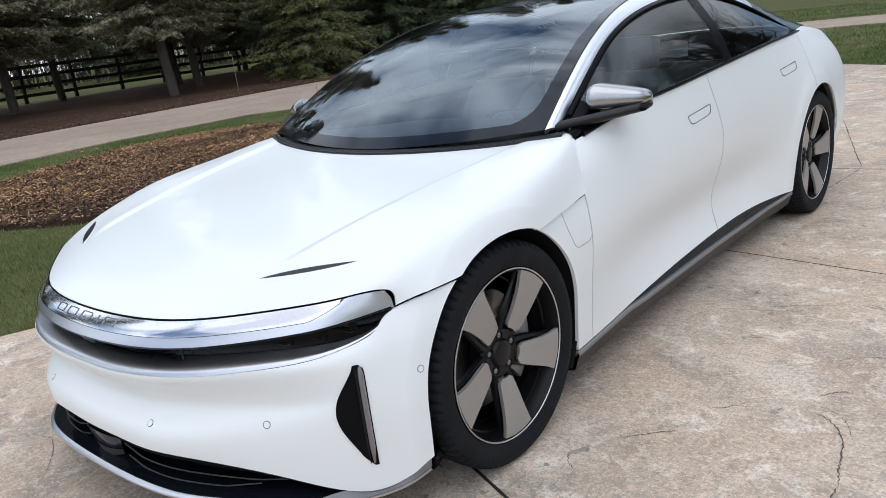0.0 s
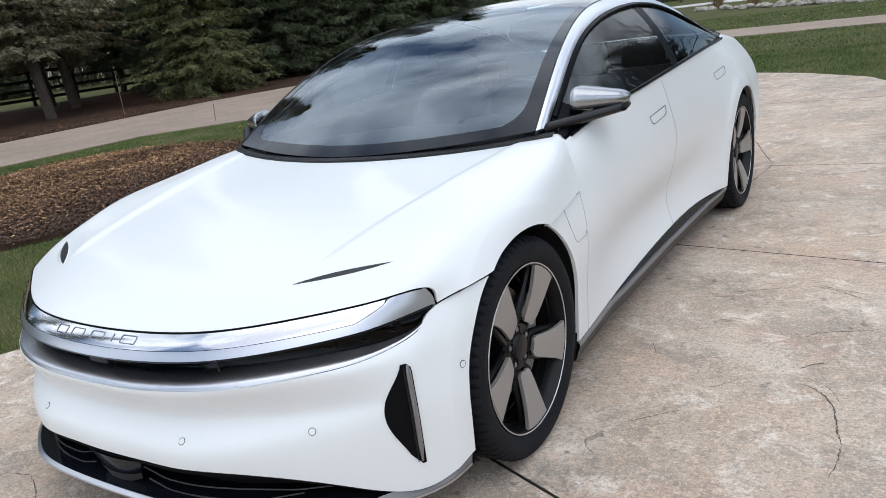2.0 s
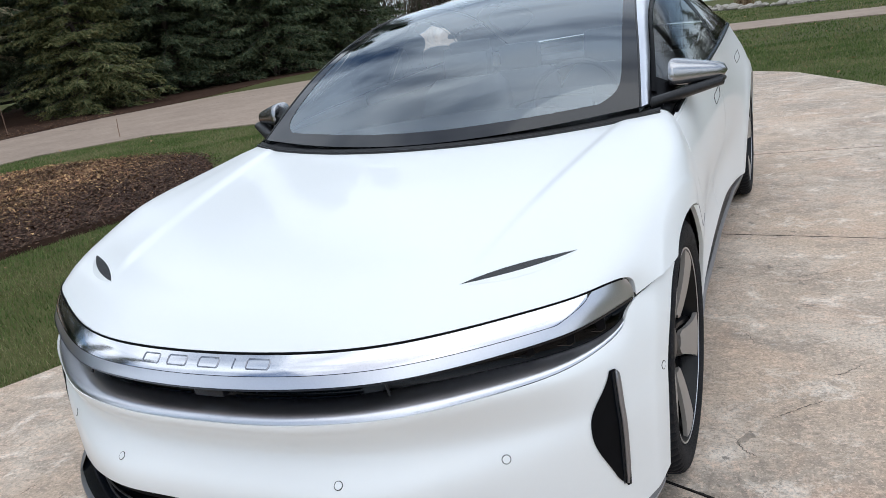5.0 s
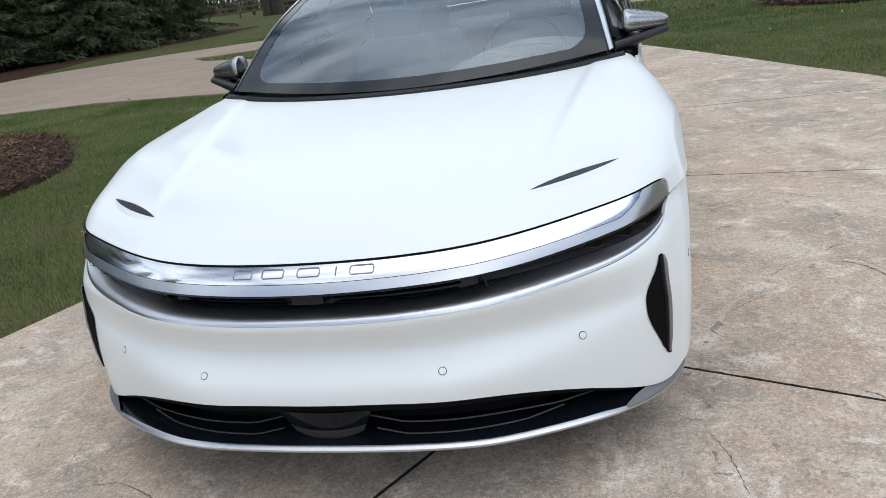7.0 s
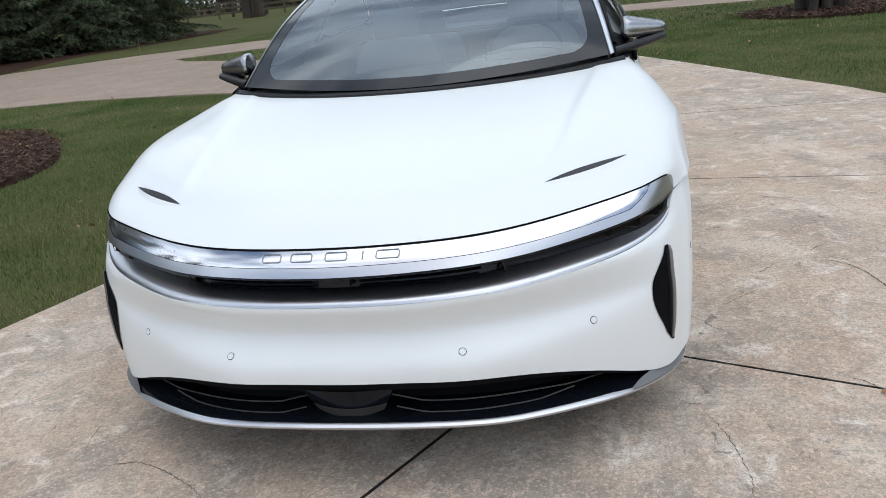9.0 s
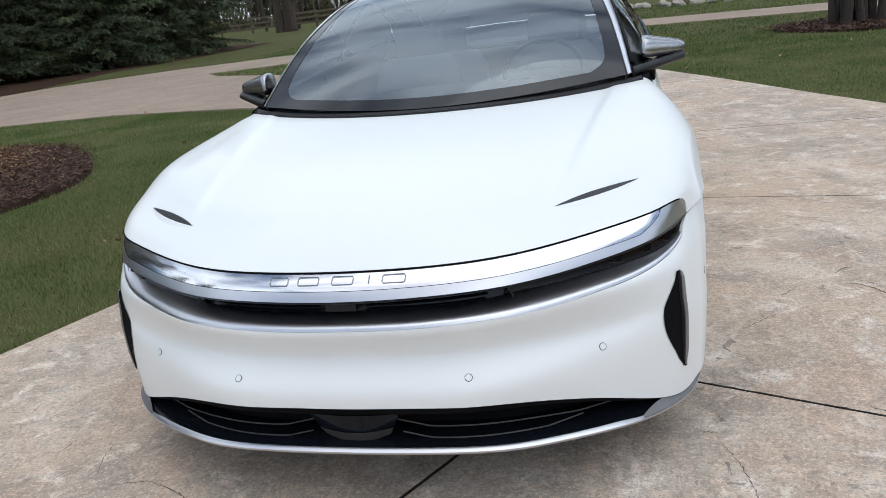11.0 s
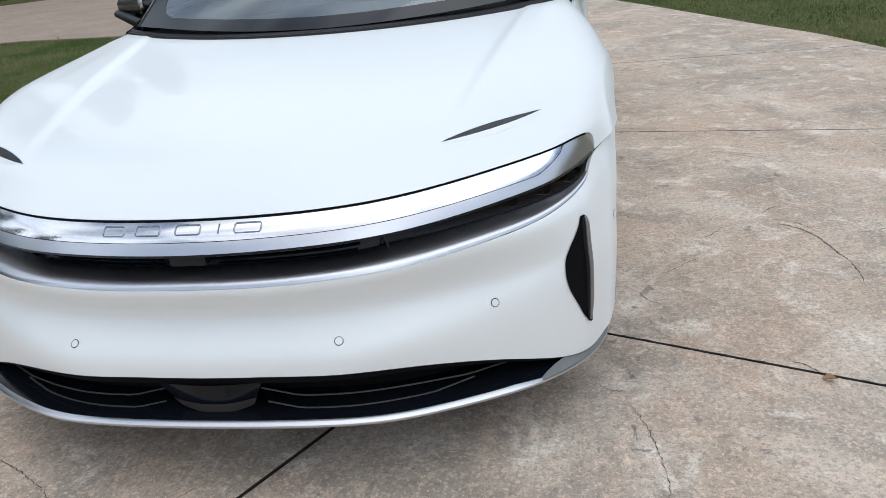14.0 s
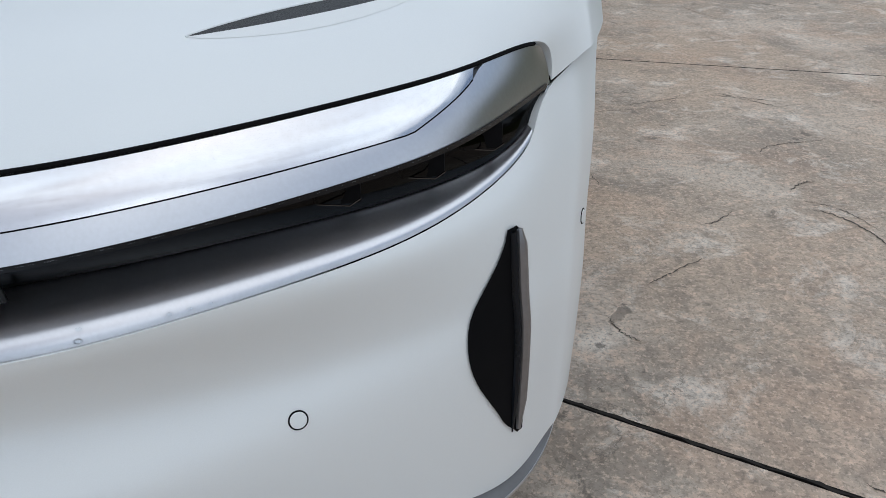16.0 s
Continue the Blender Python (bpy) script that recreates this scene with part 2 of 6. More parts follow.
CONCRETE = concrete("weathered_concrete", 1.12, (1.085, 1.0, 0.92))
ROADTOP = vary(mat("worn_road_concrete", (0.47, 0.365, 0.285), 0.9, spec=0.2), (0.22, 1.1, 7.0), 0.42, tint=(0.55, 0.55, 0.57))
JOINT = vary(mat("dirt_in_joint", (0.024, 0.020, 0.017), 0.95), (8.0, 90.0), 0.5)
GRASSGROUND = vary(mat("lawn_soil_and_thatch", (0.12, 0.135, 0.055), 0.95, spec=0.1), (0.25, 3.0, 40.0), 0.45, 0.6, 60.0, tint=(0.55, 0.45, 0.35))
MULCHGROUND = vary(mat("mulch_bed_soil", (0.060, 0.037, 0.026), 0.95, spec=0.1), (2.0, 20.0, 90.0), 0.6, 0.8, 70.0)
CRACKED = vary(mat("dirt_in_crack", (0.13, 0.112, 0.095), 0.95), (8.0, 90.0), 0.5)
LITTER = vary(mat("needle_litter", (0.085, 0.05, 0.035), 0.95, spec=0.1), (0.5, 6.0, 60.0), 0.55, 0.6, 40.0)


def by_island(name, cols, rough=0.8, spec=0.2):
    """Colours picked piece by piece out of a short row."""
    m = mat(name, cols[0], rough, spec=spec)
    n, l = m.node_tree.nodes, m.node_tree.links
    g = n.new("ShaderNodeNewGeometry")
    r = n.new("ShaderNodeValToRGB")
    r.color_ramp.interpolation = "LINEAR"
    while len(r.color_ramp.elements) < len(cols):
        r.color_ramp.elements.new(0.5)
    for i, c in enumerate(cols):
        r.color_ramp.elements[i].position = i / (len(cols) - 1)
        r.color_ramp.elements[i].color = (*c, 1)
    l.new(g.outputs["Random Per Island"], r.inputs["Fac"])
    l.new(r.outputs["Color"], n["Principled BSDF"].inputs["Base Color"])
    return m


def drifting(m, scale, amount):
    """Lets the pick of colours lean one way or the other in broad patches."""
    n, l = m.node_tree.nodes, m.node_tree.links
    ramp = next(q for q in n if q.type == "VALTORGB")
    src = ramp.inputs["Fac"].links[0].from_socket
    geo = n.new("ShaderNodeNewGeometry")
    t = n.new("ShaderNodeTexNoise")
    t.inputs["Scale"].default_value = scale
    t.inputs["Detail"].default_value = 4.0
    l.new(geo.outputs["Position"], t.inputs["Vector"])
    r = n.new("ShaderNodeMapRange")
    r.inputs["From Min"].default_value = 0.34
    r.inputs["From Max"].default_value = 0.66
    r.inputs["To Min"].default_value = -amount
    r.inputs["To Max"].default_value = amount
    l.new(t.outputs["Fac"], r.inputs["Value"])
    a = n.new("ShaderNodeMath")
    a.operation = "ADD"
    a.use_clamp = True
    l.new(src, a.inputs[0])
    l.new(r.outputs["Result"], a.inputs[1])
    l.new(a.outputs["Value"], ramp.inputs["Fac"])
    return m


def patchy(m, scale, low, high):
    """Darker and brighter patches, by noise, over the colours of a material."""
    n, l = m.node_tree.nodes, m.node_tree.links
    b = n["Principled BSDF"]
    src = b.inputs["Base Color"].links[0].from_socket
    geo = n.new("ShaderNodeNewGeometry")
    t = n.new("ShaderNodeTexNoise")
    t.inputs["Scale"].default_value = scale
    t.inputs["Detail"].default_value = 4.0
    l.new(geo.outputs["Position"], t.inputs["Vector"])
    r = n.new("ShaderNodeMapRange")
    r.inputs["From Min"].default_value = 0.36
    r.inputs["From Max"].default_value = 0.64
    r.inputs["To Min"].default_value = low
    r.inputs["To Max"].default_value = high
    l.new(t.outputs["Fac"], r.inputs["Value"])
    mul = n.new("ShaderNodeVectorMath")
    mul.operation = "SCALE"
    l.new(src, mul.inputs[0])
    l.new(r.outputs["Result"], mul.inputs["Scale"])
    l.new(mul.outputs["Vector"], b.inputs["Base Color"])
    return m


BLADES = drifting(by_island("grass_blades", [(0.066, 0.114, 0.030), (0.106, 0.162, 0.046), (0.162, 0.204, 0.066), (0.27, 0.245, 0.125)]), 0.9, 0.42)
CHIPS = patchy(by_island("wood_chips", [(0.045, 0.026, 0.020), (0.13, 0.062, 0.038), (0.23, 0.12, 0.062), (0.56, 0.36, 0.17), (0.09, 0.05, 0.035), (0.30, 0.17, 0.09)]), 0.9, 0.65, 1.6)
DARKCHIPS = by_island("dark_wood_chips", [(0.030, 0.019, 0.016), (0.075, 0.040, 0.028), (0.13, 0.070, 0.045), (0.05, 0.03, 0.024), (0.20, 0.13, 0.085)])
NEEDLES = by_island("dark_spruce_needles", [(0.036, 0.056, 0.034), (0.066, 0.092, 0.052), (0.105, 0.128, 0.066), (0.16, 0.16, 0.088)])
PALENEEDLES = by_island("grey_olive_needles", [(0.12, 0.132, 0.082), (0.21, 0.205, 0.125), (0.32, 0.285, 0.18), (0.40, 0.335, 0.22)])
YOUNGNEEDLES = by_island("yellow_green_needles", [(0.055, 0.072, 0.032), (0.095, 0.112, 0.048), (0.16, 0.162, 0.066), (0.23, 0.21, 0.095)])
BARK = vary(mat("grey_brown_bark", (0.095, 0.075, 0.06), 0.95), (3.0, 25.0), 0.5, 0.9, 30.0)
DARKBARK = vary(mat("dark_oak_bark", (0.06, 0.05, 0.042), 0.95), (3.0, 25.0), 0.5, 0.9, 30.0)
FENCE = vary(mat("black_stained_board", (0.016, 0.015, 0.014), 0.8), (2.0, 30.0), 0.4, 0.4, 60.0)
OLDWOOD = vary(mat("weathered_fence_wood", (0.20, 0.16, 0.12), 0.9), (2.0, 30.0), 0.4, 0.4, 60.0)
ROCK = vary(mat("pale_limestone", (0.46, 0.43, 0.38), 0.9), (1.5, 12.0), 0.45, 0.6, 20.0)
PALEROAD = vary(mat("pale_concrete_road", (0.62, 0.60, 0.58), 0.9), (0.3, 5.0), 0.2)
STRAW = by_island("dry_ornamental_grass", [(0.20, 0.13, 0.08), (0.32, 0.22, 0.13), (0.40, 0.30, 0.19)])
LEAF = by_island("fallen_leaves", [(0.30, 0.16, 0.07), (0.40, 0.26, 0.14), (0.22, 0.11, 0.06)])
DRIFT = by_island("old_needle_drift", [(0.075, 0.042, 0.030), (0.13, 0.072, 0.045), (0.20, 0.115, 0.065)])
STAKE = vary(mat("faded_stake_paint", (0.32, 0.20, 0.14), 0.7), (3.0, 40.0), 0.3)
BRUSH = by_island("bare_brush", [(0.045, 0.036, 0.028), (0.085, 0.068, 0.052), (0.12, 0.095, 0.075), (0.055, 0.055, 0.032)])
WATER = glass("water_drop", (0.95, 0.97, 0.98), 1.33)

# ---- mesh tools ----
class Geo:
    """Vertices and faces in the making."""

    def __init__(self):
        self.v, self.f = [], []

    def grid(self, p, close_u=False, close_v=False, flip=False, hole=None):
        p = np.asarray(p, float)
        nu, nv = p.shape[:2]
        o = len(self.v)
        self.v.extend(map(tuple, p.reshape(-1, 3)))
        for i in range(nu if close_u else nu - 1):
            for j in range(nv if close_v else nv - 1):
                if hole is not None and hole[i, j] and hole[i + 1, j] and hole[i, j + 1] and hole[i + 1, j + 1]:
                    continue
                a, b = o + i * nv + j, o + ((i + 1) % nu) * nv + j
                c, d = o + ((i + 1) % nu) * nv + (j + 1) % nv, o + i * nv + (j + 1) % nv
                self.f.append((a, d, c, b) if flip else (a, b, c, d))
        return self

    def poly(self, pts):
        o = len(self.v)
        self.v.extend(tuple(map(float, q)) for q in pts)
        self.f.append(tuple(range(o, o + len(pts))))
        return self

    def box(self, centre, size, m=None, bevel=0.0):
        sx, sy, sz = (s / 2 for s in size)
        b = min(bevel, sx * 0.9, sy * 0.9, sz * 0.9)
        bm = bmesh.new()
        bmesh.ops.create_cube(bm, size=1.0)
        for q in bm.verts:
            q.co = Vector((q.co.x * size[0], q.co.y * size[1], q.co.z * size[2]))
        if b > 0:
            bmesh.ops.bevel(bm, geom=bm.edges[:], offset=b, segments=2, profile=0.6, affect="EDGES")
        t = Matrix.Translation(centre) @ (m or Matrix())
        return self.bm(bm, t)

    def bm(self, bm, t=None):
        o = len(self.v)
        bm.verts.index_update()
        for q in bm.verts:
            self.v.append(tuple(t @ q.co if t else q.co))
        for f in bm.faces:
            self.f.append(tuple(o + q.index for q in f.verts))
        bm.free()
        return self

    def tube(self, path, radius, n=8, cap=True, flat=1.0):
        """A round bar along a path; radius is one number or one for each point."""
        path = [Vector(q) for q in path]
        radius = [float(r) for r in radius] if hasattr(radius, "__len__") else [float(radius)] * len(path)
        rings, side = [], None
        for i, q in enumerate(path):
            d = (path[min(i + 1, len(path) - 1)] - path[max(i - 1, 0)]).normalized()
            if side is None:
                side = d.orthogonal().normalized() if abs(d.z) > 0.9 else d.cross(Vector((0, 0, 1))).normalized()
            side = (side - d * side.dot(d)).normalized()
            up = d.cross(side)
            rings.append([q + radius[i] * (math.cos(a) * side + flat * math.sin(a) * up) for a in map(float, np.linspace(0, 2 * math.pi, n, endpoint=False))])
        o = len(self.v)
        self.grid([[tuple(q) for q in r] for r in rings], close_v=True)
        if cap:
            self.f.append(tuple(range(o, o + n)))
            self.f.append(tuple(reversed(range(o + (len(rings) - 1) * n, o + len(rings) * n))))
        return self

    def spin(self, profile, n=48, centre=(0, 0, 0), close=False):
        """A profile of (x along the axle, radius), turned about the x axis."""
        p = [[(centre[0] + x, centre[1] + r * math.cos(a), centre[2] + r * math.sin(a)) for x, r in profile] for a in np.linspace(0, 2 * math.pi, n, endpoint=False)]
        return self.grid(p, close_u=True, close_v=close)

    def mirrored(self):
        g = Geo()
        g.v = [(-x, y, z) for x, y, z in self.v]
        g.f = [tuple(reversed(f)) for f in self.f]
        return g


def make(name, geo, material, parent=None, label="", angle=35.0, at=None):
    me = bpy.data.meshes.new(name)
    me.from_pydata(geo.v, [], geo.f)
    me.materials.append(material)
    me.update()
    bm = bmesh.new()
    bm.from_mesh(me)
    bmesh.ops.remove_doubles(bm, verts=bm.verts[:], dist=0.00005)
    bmesh.ops.dissolve_degenerate(bm, edges=bm.edges[:], dist=0.00005)
    bm.to_mesh(me)
    bm.free()
    me.shade_smooth()
    me.set_sharp_from_angle(angle=radians(angle))
    ob = new(name, me)
    if parent:
        ob.parent = parent
    if label:
        tagged(ob, label)
    return ob


def soup(name, verts, tris, material, parent=None, label=""):
    """One mesh out of arrays, for what is too many to count."""
    me = bpy.data.meshes.new(name)
    v, f = np.asarray(verts, np.float32), np.asarray(tris, np.int32)
    me.vertices.add(len(v))
    me.vertices.foreach_set("co", v.ravel())
    me.loops.add(f.size)
    me.loops.foreach_set("vertex_index", f.ravel())
    me.polygons.add(len(f))
    me.polygons.foreach_set("loop_start", np.arange(0, f.size, f.shape[1], dtype=np.int32))
    me.update(calc_edges=True)
    me.materials.append(material)
    ob = new(name, me)
    if parent:
        ob.parent = parent
    if label:
        tagged(ob, label)
    return ob


def thing(name, label, category, group="", at=(0, 0, 0)):
    ob = new(name)
    ob.location = at
    return tagged(ob, label, category, group)


def spl(points, t):
    """Natural cubic spline through the points, evenly knotted, at t in 0..1."""
    k = np.asarray(points, float)
    m = len(k)
    if m == 2:
        t = np.asarray(t, float)[:, None]
        return k[0] * (1 - t) + k[1] * t
    a = np.eye(m)
    rhs = np.zeros_like(k)
    for i in range(1, m - 1):
        a[i, i - 1:i + 2] = 1, 4, 1
        rhs[i] = 6 * (k[i - 1] - 2 * k[i] + k[i + 1])
    s = np.linalg.solve(a, rhs)
    x = np.clip(np.asarray(t, float), 0, 1) * (m - 1)
    i = np.minimum(x.astype(int), m - 2)
    f = (x - i)[:, None]
    return (1 - f) * k[i] + f * k[i + 1] + ((1 - f) ** 3 - (1 - f)) * s[i] / 6 + (f ** 3 - f) * s[i + 1] / 6


def loft(rails, u, v):
    """Surface through rails that share their stations: u along them, v across."""
    along = np.array([spl(r, u) for r in rails])
    return np.array([spl(along[:, i], v) for i in range(len(u))])


def both(rails):
    """Rails of one half, the first on the centre line, carried across it."""
    r = np.asarray(rails, float)
    return np.concatenate([r[:0:-1] * (-1, 1, 1), r])


def both_stations(rail):
    r = np.asarray(rail, float)
    return np.concatenate([r[:0:-1] * (-1, 1, 1), r])


def normals(p):
    du, dv = np.gradient(p, axis=0), np.gradient(p, axis=1)
    n = np.cross(du, dv)
    return n / np.maximum(np.linalg.norm(n, axis=2, keepdims=True), 1e-9)


def sheet(p, out, thick=0.012, edge=0.0025, hole=None, ref=None):
    """A panel with turned-in, slightly rounded edges. out: a direction that its front faces on the whole."""
    n = normals(p if ref is None else ref)
    flip = (n.reshape(-1, 3) @ np.asarray(out, float)).mean() < 0
    if flip:
        n = -n
    g = Geo().grid(p, flip=flip, hole=hole)
    if hole is None:
        hole = np.zeros(p.shape[:2], bool)
    for row, nn, fl, h in ((p[0], n[0], True, hole[0]), (p[-1], n[-1], False, hole[-1]), (p[:, 0], n[:, 0], False, hole[:, 0]), (p[:, -1], n[:, -1], True, hole[:, -1])):
        g.grid(np.stack([row, row - nn * edge, row - nn * thick]), flip=fl ^ flip, hole=np.stack([h, h, h]))
    return g


def hull(geo):
    from mathutils.bvhtree import BVHTree
    return BVHTree.FromPolygons(geo.v, geo.f)


def lin(a, b, n):
    return np.linspace(a, b, n)

# ---- ground, drive, beds ----
def inside(poly, x, y):
    """Which of the points lie in the polygon."""
    poly = np.asarray(poly)
    hit = np.zeros(np.shape(x), bool)
    x1, y1 = poly[-1]
    for x2, y2 in poly:
        cross = ((y2 > y) != (y1 > y)) & (x < (x1 - x2) * (y - y2) / (y1 - y2 + 1e-12) + x2)
        hit ^= cross
        x1, y1 = x2, y2
    return hit


def clip(poly, p, d, keep_left=True, gap=0.0):
    """The polygon's part on one side of the line through p along d."""
    nx, ny = (-d[1], d[0]) if keep_left else (d[1], -d[0])
    k = math.hypot(nx, ny)
    nx, ny = nx / k, ny / k
    out = []
    for (x1, y1), (x2, y2) in zip(poly, poly[1:] + poly[:1]):
        a = (x1 - p[0]) * nx + (y1 - p[1]) * ny - gap
        b = (x2 - p[0]) * nx + (y2 - p[1]) * ny - gap
        if a >= 0:
            out.append((x1, y1))
        if (a >= 0) != (b >= 0):
            s = a / (a - b)
            out.append((x1 + s * (x2 - x1), y1 + s * (y2 - y1)))
    return out


def smooth_ring(pts, n):
    """A closed outline rounded through its corner points."""
    p = np.array(list(pts) + list(pts[:3]) , float)
    k = len(pts)
    t = lin(1 / (k + 2), (k + 1) / (k + 2), n + 1)[:-1]
    return [tuple(q) for q in spl(p, t)]


def slab(poly, top, bottom, edge=0.006):
    """A flat slab with a small worn edge."""
    g = Geo()
    n = len(poly)
    c = np.array(poly)
    prev, nxt = np.roll(c, 1, 0), np.roll(c, -1, 0)
    d1 = (c - prev) / np.maximum(np.linalg.norm(c - prev, axis=1, keepdims=True), 1e-6)
    d2 = (nxt - c) / np.maximum(np.linalg.norm(nxt - c, axis=1, keepdims=True), 1e-6)
    nor = np.stack([-(d1 + d2)[:, 1], (d1 + d2)[:, 0]], 1)
    nor /= np.maximum(np.linalg.norm(nor, axis=1, keepdims=True), 1e-6)
    area = 0.5 * np.sum(c[:, 0] * nxt[:, 1] - nxt[:, 0] * c[:, 1])
    inn = c + nor * edge * (1 if area > 0 else -1)
    g.v = [(x, y, top) for x, y in inn] + [(x, y, top - edge) for x, y in c] + [(x, y, bottom) for x, y in c]
    for i in range(n):
        j = (i + 1) % n
        g.f += [(i, n + i, n + j, j), (n + i, 2 * n + i, 2 * n + j, n + j)]
    from mathutils.geometry import tessellate_polygon
    for tri in tessellate_polygon([[Vector((x, y, 0)) for x, y in inn]]):
        g.f.append(tuple(tri))
    return g


# outline of the concrete: the apron by the car, the loop road behind it, the far lane
LANE = [(-17.5, -14), (-17.1, 2), (-17.0, 14.5), (-15.8, 18.2), (-13.2, 20.6), (-10, 22.1), (-3.7, 22.6), (1.0, 21.6), (8, 19.7), (25, 13.5), (25, 10.2), (8, 16.6), (1.1, 18.7), (-2.9, 19.2), (-8.2, 18.1), (-10.2, 17.3), (-9.2, 16.0), (-6.7, 14.3), (-3.5, 12.3), (-0.4, 10.4)]
RIGHT_EDGE = [(0.32, 9.9), (1.17, 8.98), (1.79, 7.55), (2.25, 6.4), (2.61, 5.48), (2.91, 4.79), (3.08, 4.25), (3.42, 3.0), (3.85, 1.4), (4.6, -1.2), (6.2, -4.5), (8.5, -8.5)]
FRONT_LEFT = [(-7.2, -8.5), (-4.6, -5.0), (-2.95, -2.0), (-2.25, -0.42), (-2.0, 0.15), (-1.78, 0.74), (-1.42, 2.2), (-1.35, 4.0), (-2.0, 6.2), (-3.3, 7.8), (-5.03, 8.62), (-7.7, 9.24), (-10.0, 9.1), (-11.4, 7.7), (-11.7, 5.0), (-11.5, 2.9), (-11.3, -2.0), (-12.2, -14)]
OUTLINE = LANE + RIGHT_EDGE + FRONT_LEFT
APRON = LANE[-2:] + RIGHT_EDGE + FRONT_LEFT[:10]
ROAD = LANE[:7] + LANE[13:19] + FRONT_LEFT[9:]
FAR_LANE = LANE[6:14]
BED = smooth_ring([(-6.9, 6.35), (-5.9, 5.9), (-5.05, 5.0), (-4.45, 4.05), (-4.33, 3.1), (-4.55, 2.0), (-5.1, 1.05), (-7.3, 0.5), (-9.0, 1.9), (-9.9, 4.0), (-9.9, 5.3), (-8.8, 6.3)], 60)
NEEDLEBED = [(-17.6, -14), (-17.2, 2), (-17.1, 14.5), (-16.6, 18.5), (-17.8, 24.0), (-16.8, 30), (-17.0, 37), (-24, 40), (-36, 40), (-38.8, 30), (-38.4, -14)]
TREE_RING = smooth_ring([(4.7, 11.6), (5.9, 12.0), (6.3, 13.1), (5.6, 14.2), (4.3, 14.2), (3.6, 13.1)], 24)

g = Geo()
span = [-900, -200, -60, -48, -36, -24, -12, 0, 12, 24, 36, 60, 200, 900]
g.grid([[(x, y, -0.03) for y in span] for x in span])
ground = make("ground", g, GRASSGROUND)
tagged(ground, "mown green lawn with thin patches and fallen leaves", "lawn", kind="structure")

pavement = make("pavement", slab(APRON, -0.009, -0.09), JOINT)
tagged(pavement, "old weathered concrete driveway and loop road", "driveway", kind="structure")

# slabs between the joints; the joints' lines are (point, direction)
JA = ((0.93, -0.16), (0.925, -0.379))
JB = ((0.10, -0.77), (0.5, 0.866))
JC = ((1.24, 2.05), (0.988, -0.155))
JD = ((0.90, 4.07), (1.0, 0.03))
JE = ((0.25, 7.20), (1.0, 0.05))
GAP = 0.0042
slabs = []
right = APRON
for part_road in (ROAD, FAR_LANE):
    make("slab", slab(part_road, 0.0, -0.08), ROADTOP, pavement)
front = clip(right, JA[0], JA[1], False, GAP)
slabs += [clip(front, JB[0], JB[1], k, GAP) for k in (True, False)]
rest = clip(right, JA[0], JA[1], True, GAP)
for line in (JC, JD, JE):
    slabs.append(clip(rest, line[0], line[1], False, GAP * 0.6))
    rest = clip(rest, line[0], line[1], True, GAP * 0.6)
slabs.append(rest)
for s in slabs:
    if len(s) > 2:
        piece = make("slab", slab(s, 0.0, -0.08, 0.0022), CONCRETE, pavement)
        piece.data.materials.append(JOINT)
        for f in piece.data.polygons:
            f.material_index = 0 if abs(f.normal.z) > 0.9 else 1


def crack(points, width, seed):
    """A ragged open crack: a thin dark channel filled with dirt, level with the slab."""
    rnd = random.Random(seed)
    g = Geo()
    p = spl([(x, y, 0) for x, y in points], lin(0, 1, 14 * (len(points) - 1)))
    a, b = [], []
    for i, q in enumerate(p):
        d = p[min(i + 1, len(p) - 1)] - p[max(i - 1, 0)]
        nrm = np.array([-d[1], d[0], 0]) / max(np.hypot(d[0], d[1]), 1e-6)
        w = 0.75 * width * rnd.uniform(0.2, 1.2) * min(1.0, 5 * i / len(p) + 0.2, 5 * (len(p) - 1 - i) / len(p) + 0.2)
        q = q + nrm * rnd.uniform(-1, 1) * 0.0035
        a.append(q + nrm * w / 2)
        b.append(q - nrm * w / 2)
    a, b = np.array(a), np.array(b)
    a[:, 2] = b[:, 2] = 0.0012
    g.grid(np.stack([a, b]), flip=False)
    return g


